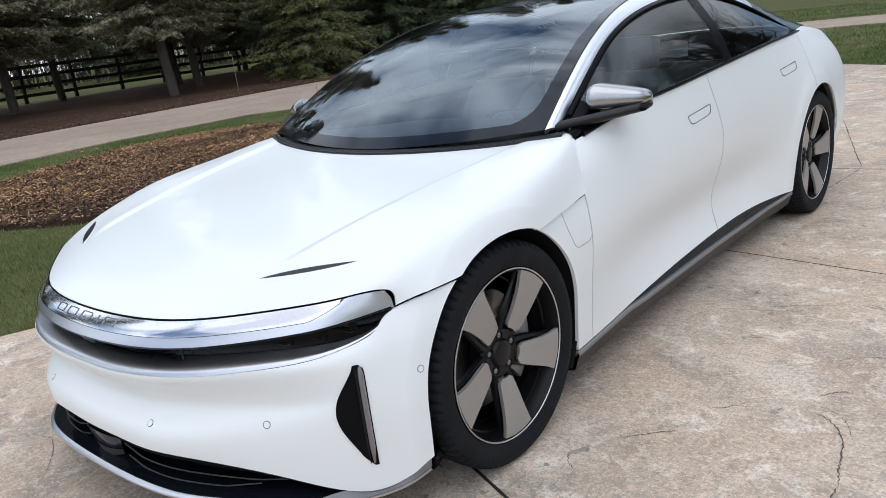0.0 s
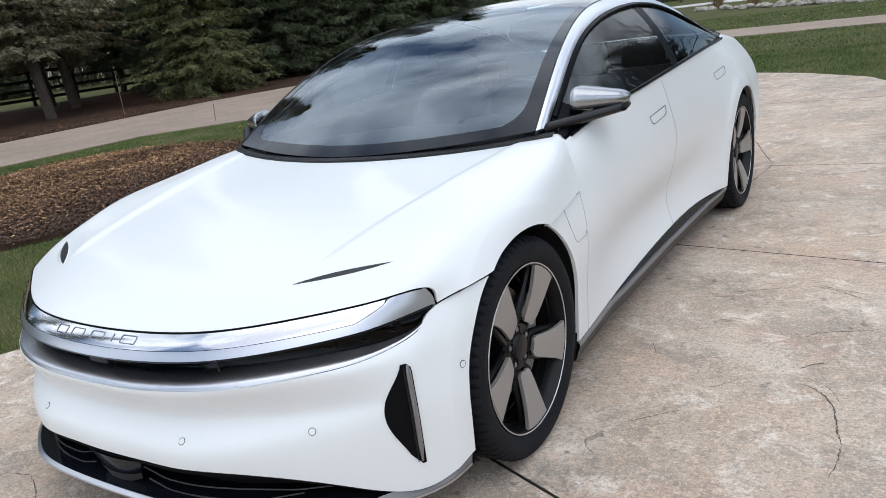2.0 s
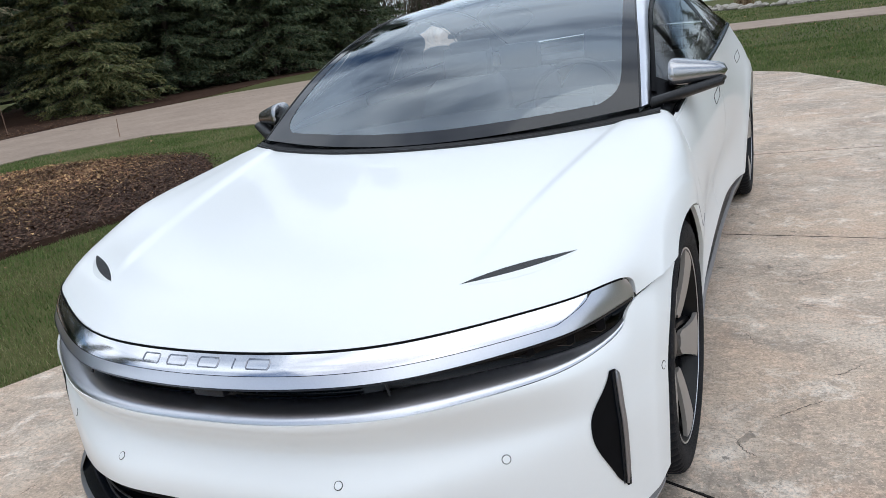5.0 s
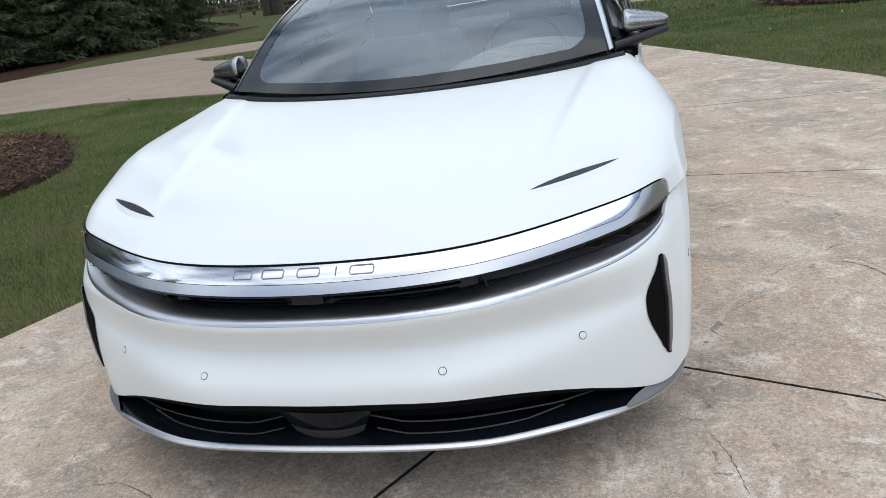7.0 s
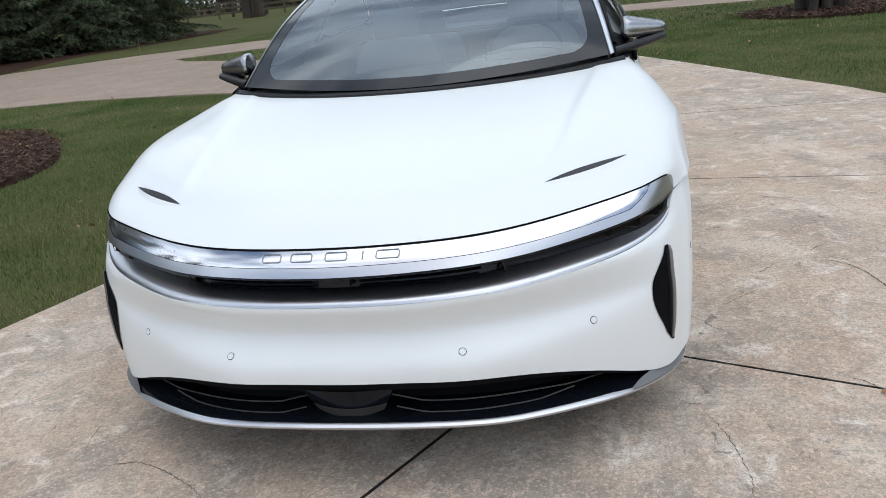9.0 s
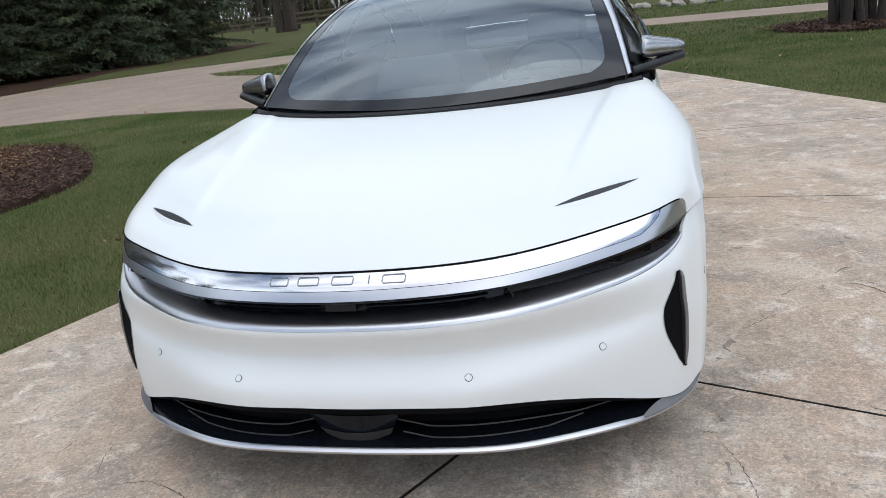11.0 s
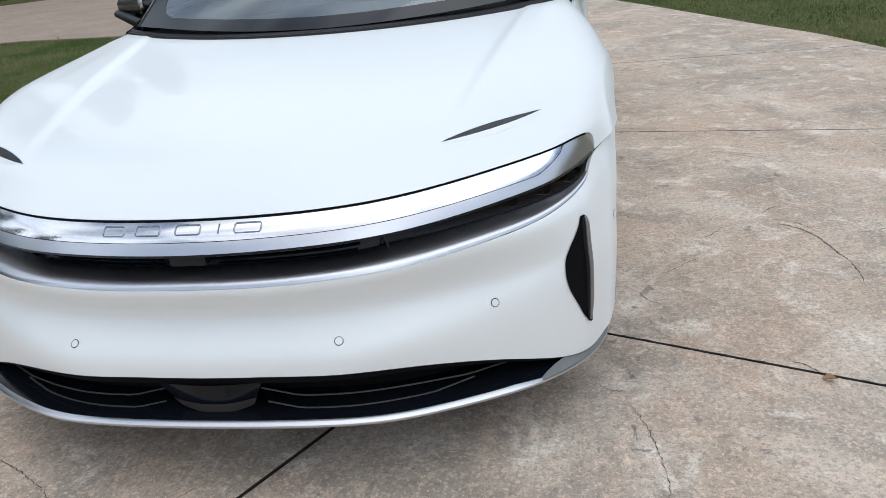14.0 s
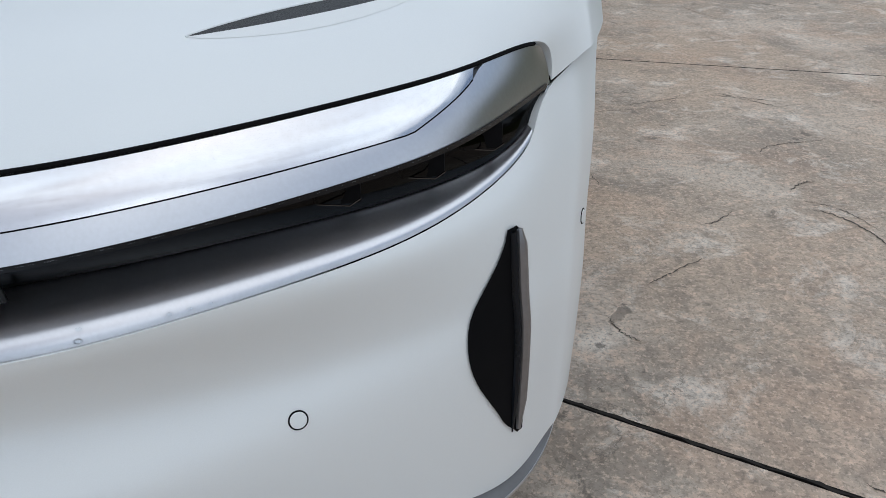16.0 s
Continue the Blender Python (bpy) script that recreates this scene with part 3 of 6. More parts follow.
for i, (pts, w) in enumerate([
        ([(0.90, 4.12), (0.74, 4.6), (0.52, 5.3), (0.30, 6.0)], 0.012), ([(0.90, 4.12), (0.88, 3.8), (0.84, 3.45)], 0.009),
        ([(1.58, 0.66), (1.64, 0.63), (1.70, 0.52), (1.725, 0.39), (1.745, 0.28), (1.73, 0.12)], 0.007), ([(1.54, 1.03), (1.58, 1.10), (1.67, 1.14), (1.78, 1.18)], 0.004),
        ([(1.56, 0.77), (1.61, 0.83), (1.65, 0.84)], 0.006), ([(1.30, 0.55), (1.34, 0.58), (1.38, 0.63)], 0.006), ([(1.12, 0.24), (1.18, 0.30), (1.27, 0.38)], 0.005),
        ([(0.99, 0.89), (1.03, 0.83), (1.05, 0.76)], 0.004), ([(0.86, 1.32), (1.12, 1.40), (1.30, 1.46), (1.39, 1.60)], 0.004), ([(1.48, 1.61), (1.60, 1.57), (1.73, 1.47)], 0.006),
        ([(1.03, 0.11), (1.05, 0.06), (1.09, 0.03)], 0.005), ([(0.95, -0.52), (0.98, -0.60), (1.00, -0.70), (1.01, -0.82), (0.99, -0.95)], 0.0035), ([(0.87, -0.42), (0.90, -0.45), (0.95, -0.46)], 0.004),
        ([(1.39, -0.31), (1.43, -0.34), (1.46, -0.39)], 0.006), ([(1.58, 0.71), (1.66, 0.67), (1.72, 0.56)], 0.004),
        ([(-0.85, -0.80), (-0.75, -0.77), (-0.65, -0.79), (-0.54, -0.85), (-0.48, -0.89), (-0.41, -0.95)], 0.004), ([(-0.92, -0.74), (-0.955, -0.66), (-0.975, -0.57)], 0.004), ([(-1.14, -0.61), (-1.13, -0.55)], 0.005),
        ([(-0.15, -0.95), (-0.12, -0.90), (-0.09, -0.86)], 0.003), ([(1.62, 3.15), (1.69, 2.96), (1.82, 2.81)], 0.005), ([(1.78, 3.69), (1.92, 3.80), (2.10, 3.95)], 0.006), ([(1.50, 1.63), (1.73, 1.54)], 0.005), ([(1.15, 1.45), (1.38, 1.56)], 0.004),
        ([(1.5, 3.0), (1.75, 2.85), (2.1, 2.86)], 0.004), ([(1.6, 5.3), (2.0, 5.15), (2.45, 5.2)], 0.006), ([(-2.6, -0.9), (-2.2, -1.1), (-1.9, -1.5)], 0.005),
        ([(-13.7, 14.5), (-13.2, 15.6), (-12.6, 16.7), (-11.6, 17.8)], 0.04), ([(-8.6, 10.2), (-7.8, 10.2), (-7.2, 10.7)], 0.03), ([(-17.0, 12.15), (-15.5, 11.8), (-13.7, 11.4)], 0.04), ([(-14.8, 5.95), (-14.0, 6.35)], 0.03)]):
    make("crack", crack(pts, w, i), CRACKED, pavement)

# ragged dirt along the two open joints
for i, (line, reach_a, reach_b) in enumerate(((JA, -0.45, 3.6), (JB, -5.5, 0.6))):
    d = Vector(line[1]).normalized()
    pts = [(line[0][0] + d.x * f, line[0][1] + d.y * f) for f in lin(reach_a, reach_b, 16)]
    make("joint_dirt", crack(pts, 0.011, 90 + i), JOINT, pavement)
rnd = random.Random(14)
for i in range(14):
    x, y = rnd.uniform(1.1, 2.9), rnd.uniform(-1.6, 6.5)
    a, pts = rnd.uniform(-0.3, 0.9), []
    for k in range(rnd.choice((3, 4))):
        pts.append((x, y))
        x, y = x + 0.06 * math.cos(a) * rnd.uniform(0.6, 1.3), y + 0.06 * math.sin(a) * rnd.uniform(0.6, 1.3)
        a += rnd.uniform(-0.9, 0.9)
    make("crack", crack(pts, rnd.uniform(0.002, 0.004), 50 + i), CRACKED, pavement)

bed = make("mulch_bed", slab(BED, 0.02, -0.06, 0.05), MULCHGROUND)
tagged(bed, "oval garden bed of brown bark mulch in the lawn", "garden bed", kind="structure")
litter = make("needle_bed", slab(NEEDLEBED, -0.005, -0.06, 0.02), LITTER)
tagged(litter, "reddish brown needle litter under the conifers", "ground cover", kind="structure")
ring = make("tree_ring", slab(TREE_RING, 0.02, -0.06, 0.05), MULCHGROUND)
tagged(ring, "ring of dark mulch round a bare tree", "garden bed", kind="structure")

# ---- the car: x to its left, y backwards from the front axle, z up ----
car = thing("car", "pearl white electric sedan with silver trim, parked on a concrete drive", "car")
ARCH_R, ARCH_Y, AXLE_Z, WHEELBASE = 0.378, 0.010, 0.352, 2.96


def arch_front(p):
    """Pulls what lies in the front wheel's opening forward to its rim."""
    q = p.copy()
    nu, nv = q.shape[:2]
    for j in range(nv):
        for order in (range(nu // 2, nu), range(nu // 2, -1, -1)):
            last, stop = None, None
            for i in order:
                if stop is None:
                    dz = min(max(q[i, j, 2] - AXLE_Z, 0), ARCH_R)
                    over = q[i, j, 1] - ARCH_Y + math.sqrt(ARCH_R ** 2 - dz ** 2) + 0.004
                    if over > 0:
                        f = -last[1] / (over - last[1]) if last else 0
                        stop = last[0] * (1 - f) + q[i, j] * f if last else q[i, j].copy()
                        q[i, j] = stop
                    else:
                        last = (q[i, j].copy(), over)
                else:
                    q[i, j] = stop
    return q


def arch_trim(p, yc, radius, start=0):
    """Ends each row of a panel at the rim of a wheel's opening, going out from the column start."""
    q = p.copy()
    for i in range(q.shape[0]):
        for order in (range(start, q.shape[1]), range(start, -1, -1)):
            last, stop = None, None
            for j in order:
                if stop is not None:
                    q[i, j] = stop
                    continue
                over = radius - math.hypot(q[i, j, 1] - yc, max(q[i, j, 2] - AXLE_Z, 0))
                if over > 0 and abs(q[i, j, 0]) > 0.6 and last is not None:
                    f = -last[1] / (over - last[1])
                    stop = last[0] * (1 - f) + q[i, j] * f
                    q[i, j] = stop
                elif over <= 0:
                    last = (q[i, j].copy(), over)
    return q


def two(name, geo, material, parent, label="", angle=35.0):
    """The part and its mirror image."""
    return make(name, geo, material, parent, label, angle), make(name, geo.mirrored(), material, parent, label, angle)


def smooth(x, lo, hi):
    t = np.clip((x - lo) / (hi - lo), 0, 1)
    return t * t * (3 - 2 * t)


def flare(p, yc, radius, rim=0.0085, crease=0.0090, wide=0.064):
    """Swells a panel round a wheel's opening to a soft crease, from which it turns in to the rim."""
    q = p.copy()
    r = np.hypot(q[..., 1] - yc, np.maximum(q[..., 2] - AXLE_Z, 0))
    d = np.clip(r - radius, 0, 1)
    k = np.where(d < wide, rim + (crease - rim) * d / wide, crease * np.exp(-np.clip(d - wide, 0, 1) / 0.025))
    k = k * (1 - smooth(q[..., 1] - yc, 0.10, 0.30))
    q[..., 0] += np.sign(q[..., 0]) * k * smooth(np.abs(q[..., 0]), 0.78, 0.88)
    return q


# -- hood: rails from the centre line outwards, stations from the nose to the windscreen --
HOOD = [
    [(0, -0.780, 0.657), (0, -0.60, 0.735), (0, -0.35, 0.785), (0, -0.10, 0.822), (0, 0.15, 0.851), (0, 0.352, 0.872)],
    [(0.28, -0.759, 0.660), (0.29, -0.585, 0.735), (0.30, -0.34, 0.785), (0.30, -0.09, 0.822), (0.30, 0.17, 0.851), (0.30, 0.38, 0.875)],
    [(0.50, -0.686, 0.669), (0.52, -0.53, 0.733), (0.54, -0.31, 0.783), (0.55, -0.08, 0.820), (0.55, 0.18, 0.852), (0.55, 0.445, 0.883)],
    [(0.70, -0.564, 0.685), (0.705, -0.45, 0.734), (0.71, -0.27, 0.784), (0.715, -0.06, 0.827), (0.715, 0.20, 0.860), (0.715, 0.51, 0.893)],
    [(0.80, -0.484, 0.696), (0.80, -0.40, 0.738), (0.80, -0.24, 0.787), (0.80, -0.04, 0.829), (0.795, 0.22, 0.858), (0.790, 0.585, 0.905)],
    [(0.861, -0.396, 0.693), (0.868, -0.34, 0.726), (0.882, -0.20, 0.766), (0.901, -0.02, 0.806), (0.900, 0.24, 0.834), (0.847, 0.574, 0.870)],
    [(0.873, -0.385, 0.648), (0.910, -0.310, 0.664), (0.935, -0.170, 0.672), (0.946, 0.02, 0.688), (0.939, 0.24, 0.699), (0.915, 0.500, 0.722)],
]
hood_grid = loft(both(HOOD), lin(0, 1, 110), lin(0, 1, 231))


# a soft step runs back from each vent to the pillar's foot
hx_, hy_ = np.abs(hood_grid[..., 0]), hood_grid[..., 1]
ridge = 0.530 + 0.150 * (hy_ + 0.541) / 1.02
vent_y = -0.541 + 0.161 * np.clip((hx_ - 0.527) / 0.224, 0, 1)
hood_grid[..., 2] += 0.009 * smooth(hx_ - ridge, -0.018, 0.026) * np.exp(-np.clip(hx_ - ridge, 0, 1) / 0.16) * smooth(hy_ - vent_y, 0.0, 0.10) * smooth(0.56 - hy_, 0.0, 0.10)
hood_bare = hull(Geo().grid(hood_grid))
hood_row = hood_grid[0].copy()
hood_grid = flare(arch_trim(hood_grid, ARCH_Y, ARCH_R, 115), ARCH_Y, ARCH_R)
hood = make("hood", sheet(hood_grid, (0, 0, 1), 0.014), PAINT, car, "white clamshell hood with dark vents")


def on_hood(x, y, lift=0.0):
    hit = hood_bare.ray_cast(Vector((x, y, 2)), Vector((0, 0, -1)))
    return (x, y, (hit[0].z if hit[0] else 0.7) + lift)


# dark gap between the hood and the bumper's shoulder
for sx in (1, -1):
    line = spl(HOOD[6], lin(0.0, 0.42, 24)) + (-0.006, 0.0, -0.002)
    line = [(sx * x, y, z) for x, y, z in line if math.hypot(y - ARCH_Y, z - AXLE_Z) > ARCH_R]
    make("hood_gap", Geo().tube(line, 0.0055, 6), DARK, car)

# leaf-shaped vents, nearly flush, within a thin painted rim
def vent(sx):
    face, lip, rise = [], [], []
    for s in lin(0, 1, 30):
        bulge = math.sin(math.pi * s) ** 0.75
        x, y = 0.527 + 0.224 * s, -0.541 + 0.161 * s
        a = on_hood(x - 0.58 * 0.012 * bulge, y + 0.81 * 0.012 * bulge, 0.0008)
        b = on_hood(x + 0.58 * 0.016 * bulge, y - 0.81 * 0.016 * bulge, 0.0008 + 0.0045 * bulge)
        f = on_hood(x + 0.58 * 0.030 * bulge, y - 0.81 * 0.030 * bulge, 0.0003)
        m = on_hood(x, y, 0.0010 + 0.0020 * bulge)
        face.append([(sx * q[0], q[1], q[2]) for q in (a, m, b)])
        rise.append([(sx * q[0], q[1], q[2]) for q in (b, f)])
        lip.append((sx * a[0], a[1], a[2]))
    return Geo().grid(np.array(face), flip=sx < 0), Geo().tube(lip, 0.0014, 6), Geo().grid(np.array(rise), flip=sx < 0)


for sx in (1, -1):
    g, k, q = vent(sx)
    slit = make("hood_vent", g, SATINBLACK, hood, "dark leaf-shaped hood vent")
    make("vent_lip", k, PAINT, slit)
    make("vent_rim", q, PAINT, slit)

# -- nose blade: polished upper strip and satin lower strip --
E_TOP = [(0, -0.784, 0.654), (0.28, -0.763, 0.657), (0.50, -0.690, 0.666), (0.70, -0.568, 0.682), (0.80, -0.489, 0.692), (0.860, -0.397, 0.690)]
E_MID = [(0, -0.819, 0.632), (0.28, -0.797, 0.635), (0.50, -0.722, 0.643), (0.70, -0.598, 0.657), (0.80, -0.513, 0.668), (0.869, -0.389, 0.670)]
E_LOW = [(0, -0.839, 0.595), (0.28, -0.817, 0.599), (0.50, -0.742, 0.605), (0.70, -0.616, 0.621), (0.80, -0.524, 0.634), (0.872, -0.391, 0.646)]
E_FLAT = [tuple(0.5 * m + 0.25 * (a + b) for a, m, b in zip(p, q, r)) for p, q, r in zip(E_TOP, E_MID, E_LOW)]
blade_rails = [both_stations(r) for r in (E_TOP, E_FLAT, E_LOW)]
u = lin(0, 1, 160)
blade_x = np.abs(spl(blade_rails[1], u)[:, 0])
split = 0.645 * np.clip((0.800 - blade_x) / 0.055, 0, 1) ** 0.5
along = np.array([spl(r, u) for r in blade_rails])
half_row = hood_row[115:]
reach = int(np.argmax(half_row[:, 0] > 0.861))
for q in along[0]:
    q[1] = np.interp(abs(q[0]), half_row[:reach, 0], half_row[:reach, 1]) - 0.004
    q[2] = np.interp(abs(q[0]), half_row[:reach, 0], half_row[:reach, 2]) - 0.0035
upper = np.array([spl(along[:, i], lin(0, max(split[i] - 0.006, 0.0), 14)) for i in range(len(u))])
under = np.array([spl(along[:, i], lin(min(split[i] + 0.006, 1), 1, 14)) for i in range(len(u))])
keep = blade_x < 0.798
nose_bar = make("nose_bar", sheet(upper[keep], (0, -1, 0.4), 0.010, 0.001), POLISH, car, "polished silver nose bar with raised emblem bars")
make("lower_strip", sheet(under, (0, -1, 0.1), 0.020, 0.001), SILVER, nose_bar, "satin silver strip with a dark lower lip")
seam = np.array([spl(along[:, i], [split[i]])[0] for i in range(len(u)) if blade_x[i] < 0.799])
make("bar_seam", Geo().tube([tuple(q) for q in seam + (0, 0.0002, 0)], 0.0009, 5), DARK, nose_bar)
make("hood_seal", Geo().tube([tuple(q) for q in along[0][2:-2] + (0, 0.0005, 0.0022)], 0.0022, 6), DARK, nose_bar)
blade_hull = hull(Geo().grid(loft(blade_rails, u, lin(0, 1, 30))))
low_edge = spl(blade_rails[2], lin(0.004, 0.996, 120))
make("bar_gasket", Geo().grid(np.stack([low_edge + (0, -0.0015, 0.003), low_edge + (0, 0.002, -0.004), low_edge + (0, 0.028, -0.006)]), flip=True), GLOSSBLACK, nose_bar)


def on_blade(x, z, lift=0.002):
    hit = blade_hull.ray_cast(Vector((x, -2, z)), Vector((0, 1, 0)))
    q, nn = hit[0], hit[1]
    nn = nn if nn.y < 0 else -nn
    return q + nn * lift


# emblem: plain thin raised outlines, one of them a single bar
for cx, half in ((-0.156, 0.025), (-0.075, 0.028), (0.017, 0.028), (0.086, 0.0), (0.150, 0.029)):
    ring = [(0.9, -1), (-0.9, -1), (-1, -0.6), (-1, 0.6), (-0.9, 1), (0.9, 1), (1, 0.6), (1, -0.6), (0.9, -1)] if half else [(0, -1), (0, 1)]
    pts = [on_blade(cx - 0.004 + half * a, 0.640 + 0.0075 * b, 0.0006) for a, b in ring]
    make("emblem_bar", Geo().tube(pts, 0.0016, 6), LETTER, nose_bar)

# -- recess under the blade: satin lower lip, black insert, lamps --
B_TOP = [(0, -0.860, 0.525), (0.17, -0.855, 0.526), (0.313, -0.836, 0.530), (0.47, -0.784, 0.533), (0.62, -0.692, 0.541), (0.735, -0.602, 0.551), (0.81, -0.522, 0.571), (0.853, -0.450, 0.599), (0.870, -0.392, 0.640), (0.935, -0.180, 0.665)]
lip_stations = np.array(B_TOP[:9])
lip0 = spl(both_stations(lip_stations), u)
depth = 1 - np.abs(lip0[:, 0:1] / 0.9) ** 4
inward = np.stack([-lip0[:, 0] * 0.35, np.ones(len(lip0)), 0 * lip0[:, 0]], 1)
inward /= np.linalg.norm(inward, axis=1, keepdims=True)
lip1 = lip0 + inward * (0.003 + 0.008 * depth) + np.array([0, 0, 1]) * (0.003 + 0.009 * depth)
lip2 = lip0 + inward * (0.006 + 0.034 * depth) + np.array([0, 0, 1]) * (0.005 + 0.013 * depth)
lip3 = lip0 + inward * (0.010 + 0.068 * depth) + np.array([0, 0, 1]) * (0.007 + 0.018 * depth)
swell = (smooth(np.abs(lip0[:, 0]), 0.30, 0.50) * smooth(0.872 - np.abs(lip0[:, 0]), 0.0, 0.14))[:, None] * np.array([0, 0, 0.011])
lip1, lip2, lip3 = lip1 + swell * 0.12, lip2 + swell * 0.45, lip3 + swell
lip_grid = np.array([spl([a, b, c, d], lin(0, 1, 10)) for a, b, c, d in zip(lip0 + (0, 0.0018, 0.001), lip1, lip2, lip3)])
make("lower_lip", sheet(lip_grid, (0, -0.3, 1), 0.01, 0.001), SILVER, car, "satin silver lip under the lamps with water drops")
back_low, back_high = lip3, spl(blade_rails[2], u) + inward * 0.05 + (0, 0, 0.012)
insert = make("lamp_recess", Geo().grid(np.stack([back_low, (back_low + back_high) / 2 + inward * 0.01, back_high, spl(blade_rails[2], u) + inward * 0.004 + (0, 0, -0.002)]), flip=True), GLOSSBLACK, car, "gloss black recess between the lamps")
mid_rail = (back_low + back_high) / 2
xs_mid = mid_rail[:, 0]
for k in range(4):
    f = 0.12 + 0.24 * k
    sel = np.abs(xs_mid) < 0.385
    line = (back_low * (1 - f) + back_high * f + inward * -0.012)[sel]
    for side in (line[line[:, 0] < -0.055], line[line[:, 0] > 0.055]):
        make("rib", Geo().tube([tuple(q) for q in side], 0.0055, 6, flat=0.5), GLOSSBLACK, insert)
make("camera_housing", Geo().box((0, float(mid_rail[len(u) // 2, 1]) - 0.012, float(mid_rail[len(u) // 2, 2])), (0.085, 0.03, 0.040), bevel=0.008), SATINBLACK, insert, "black camera housing")
for sx in (1, -1):
    sel = (xs_mid * sx > 0.40) & (xs_mid * sx < 0.872)
    lo, hi = back_low[sel], back_high[sel]
    front_lo, front_hi = lip3[sel] - inward[sel] * 0.006, spl(blade_rails[2], u)[sel] + inward[sel] * 0.026 + (0, 0, 0.002)
    lamp = make("headlight", sheet(np.array([spl([a, (a + b) / 2 - c * 0.004, b], lin(0, 1, 6)) for a, b, c in zip(front_lo, front_hi, inward[sel])]), (sx * 0.3, -1, 0.1), 0.004, 0.001), LENS, car, "slim smoked headlight under the silver bar")
    ends = sorted(range(len(lo)), key=lambda i: lo[i][0] * sx)
    for f in (0.36, 0.52, 0.68):
        i = ends[int(f * (len(ends) - 1))]
        c = Vector((lo[i] + hi[i]) / 2 - inward[sel][i] * 0.012)
        a = math.degrees(math.atan2(inward[sel][i][0], inward[sel][i][1]))
        hgt = max(0.010, 0.55 * (hi[i][2] - lo[i][2]))
        make("projector", Geo().box(tuple(c), (0.046, 0.008, hgt), pose(0, 0, 0, 0, 0, -a), 0.005), DARK, lamp)
        make("projector_rim", Geo().tube([c + Vector((dx * math.cos(radians(-a)) - 0.012 * math.sin(radians(a)), -0.012 * math.cos(radians(a)) + dx * math.sin(radians(-a)), dz)) for dx, dz in ((-0.02, hgt * 0.3), (-0.02, -hgt * 0.3), (0.012, -hgt * 0.42), (0.022, -hgt * 0.2))], 0.0009, 5), LAMPIN, lamp)
    i = ends[0]
    make("lamp_divider", Geo().tube([tuple(lo[i] - inward[sel][i] * 0.02 + (sx * 0.022, 0, 0)), tuple(hi[i] - inward[sel][i] * 0.02 - (sx * 0.01, 0, 0))], 0.003, 6), SATINBLACK, lamp)

# -- front bumper --
B_A = [(0, -0.848, 0.492), (0.17, -0.843, 0.492), (0.313, -0.824, 0.495), (0.47, -0.772, 0.500), (0.63, -0.681, 0.508), (0.75, -0.602, 0.522), (0.832, -0.525, 0.538), (0.876, -0.445, 0.552), (0.905, -0.37, 0.565), (0.952, -0.18, 0.585)]
B_B = [(0, -0.810, 0.431), (0.17, -0.806, 0.431), (0.313, -0.790, 0.432), (0.47, -0.743, 0.434), (0.632, -0.660, 0.435), (0.757, -0.589, 0.446), (0.846, -0.521, 0.455), (0.891, -0.439, 0.460), (0.917, -0.362, 0.465), (0.955, -0.177, 0.480)]
B_C = [(0, -0.853, 0.373), (0.17, -0.849, 0.373), (0.313, -0.837, 0.373), (0.47, -0.785, 0.373), (0.639, -0.684, 0.375), (0.766, -0.600, 0.380), (0.853, -0.522, 0.382), (0.896, -0.44, 0.380), (0.920, -0.365, 0.380), (0.95, -0.18, 0.380)]
B_D = [(0, -0.866, 0.312), (0.17, -0.861, 0.312), (0.313, -0.848, 0.309), (0.47, -0.790, 0.293), (0.638, -0.688, 0.245), (0.762, -0.603, 0.196), (0.848, -0.520, 0.172), (0.891, -0.44, 0.188), (0.913, -0.37, 0.215), (0.94, -0.18, 0.23)]
bumper_rails = [both_stations(r) for r in (B_TOP, B_A, B_B, B_C, B_D)]
bumper_ref = loft(bumper_rails, lin(0, 1, 230), lin(0, 1, 44))
bumper_grid = flare(arch_front(bumper_ref), ARCH_Y, ARCH_R)
bumper = make("front_bumper", sheet(bumper_grid, (0, -1, 0), 0.014, ref=bumper_ref), PAINT, car, "white front bumper with parking sensors")
bumper_hull = hull(Geo().grid(bumper_grid))


def on_bumper(x, z, way=(0, 1, 0)):
    w = Vector(way).normalized()
    start = Vector((x, 0, z)) - w * 1.6
    hit = bumper_hull.ray_cast(start, w)
    if not hit[0]:
        return Vector((x, -0.5, z)), Vector((0, -1, 0))
    nn = hit[1] if hit[1].dot(w) < 0 else -hit[1]
    return hit[0], nn


def disc_on(q, nn, radius, lift, n=24):
    """A shallow round plate standing proud of a surface."""
    s = nn.orthogonal().normalized()
    t = nn.cross(s)
    rim = [[tuple(q + nn * h + r * (math.cos(a) * s + math.sin(a) * t)) for a in lin(0, 2 * math.pi, n + 1)[:-1]] for r, h in ((radius, 0.0), (radius, lift * 0.6), (radius - lift * 0.5, lift))]
    g = Geo().grid(rim, close_v=True)
    g.f.append(tuple(range(len(g.v) - n, len(g.v))))
    return g


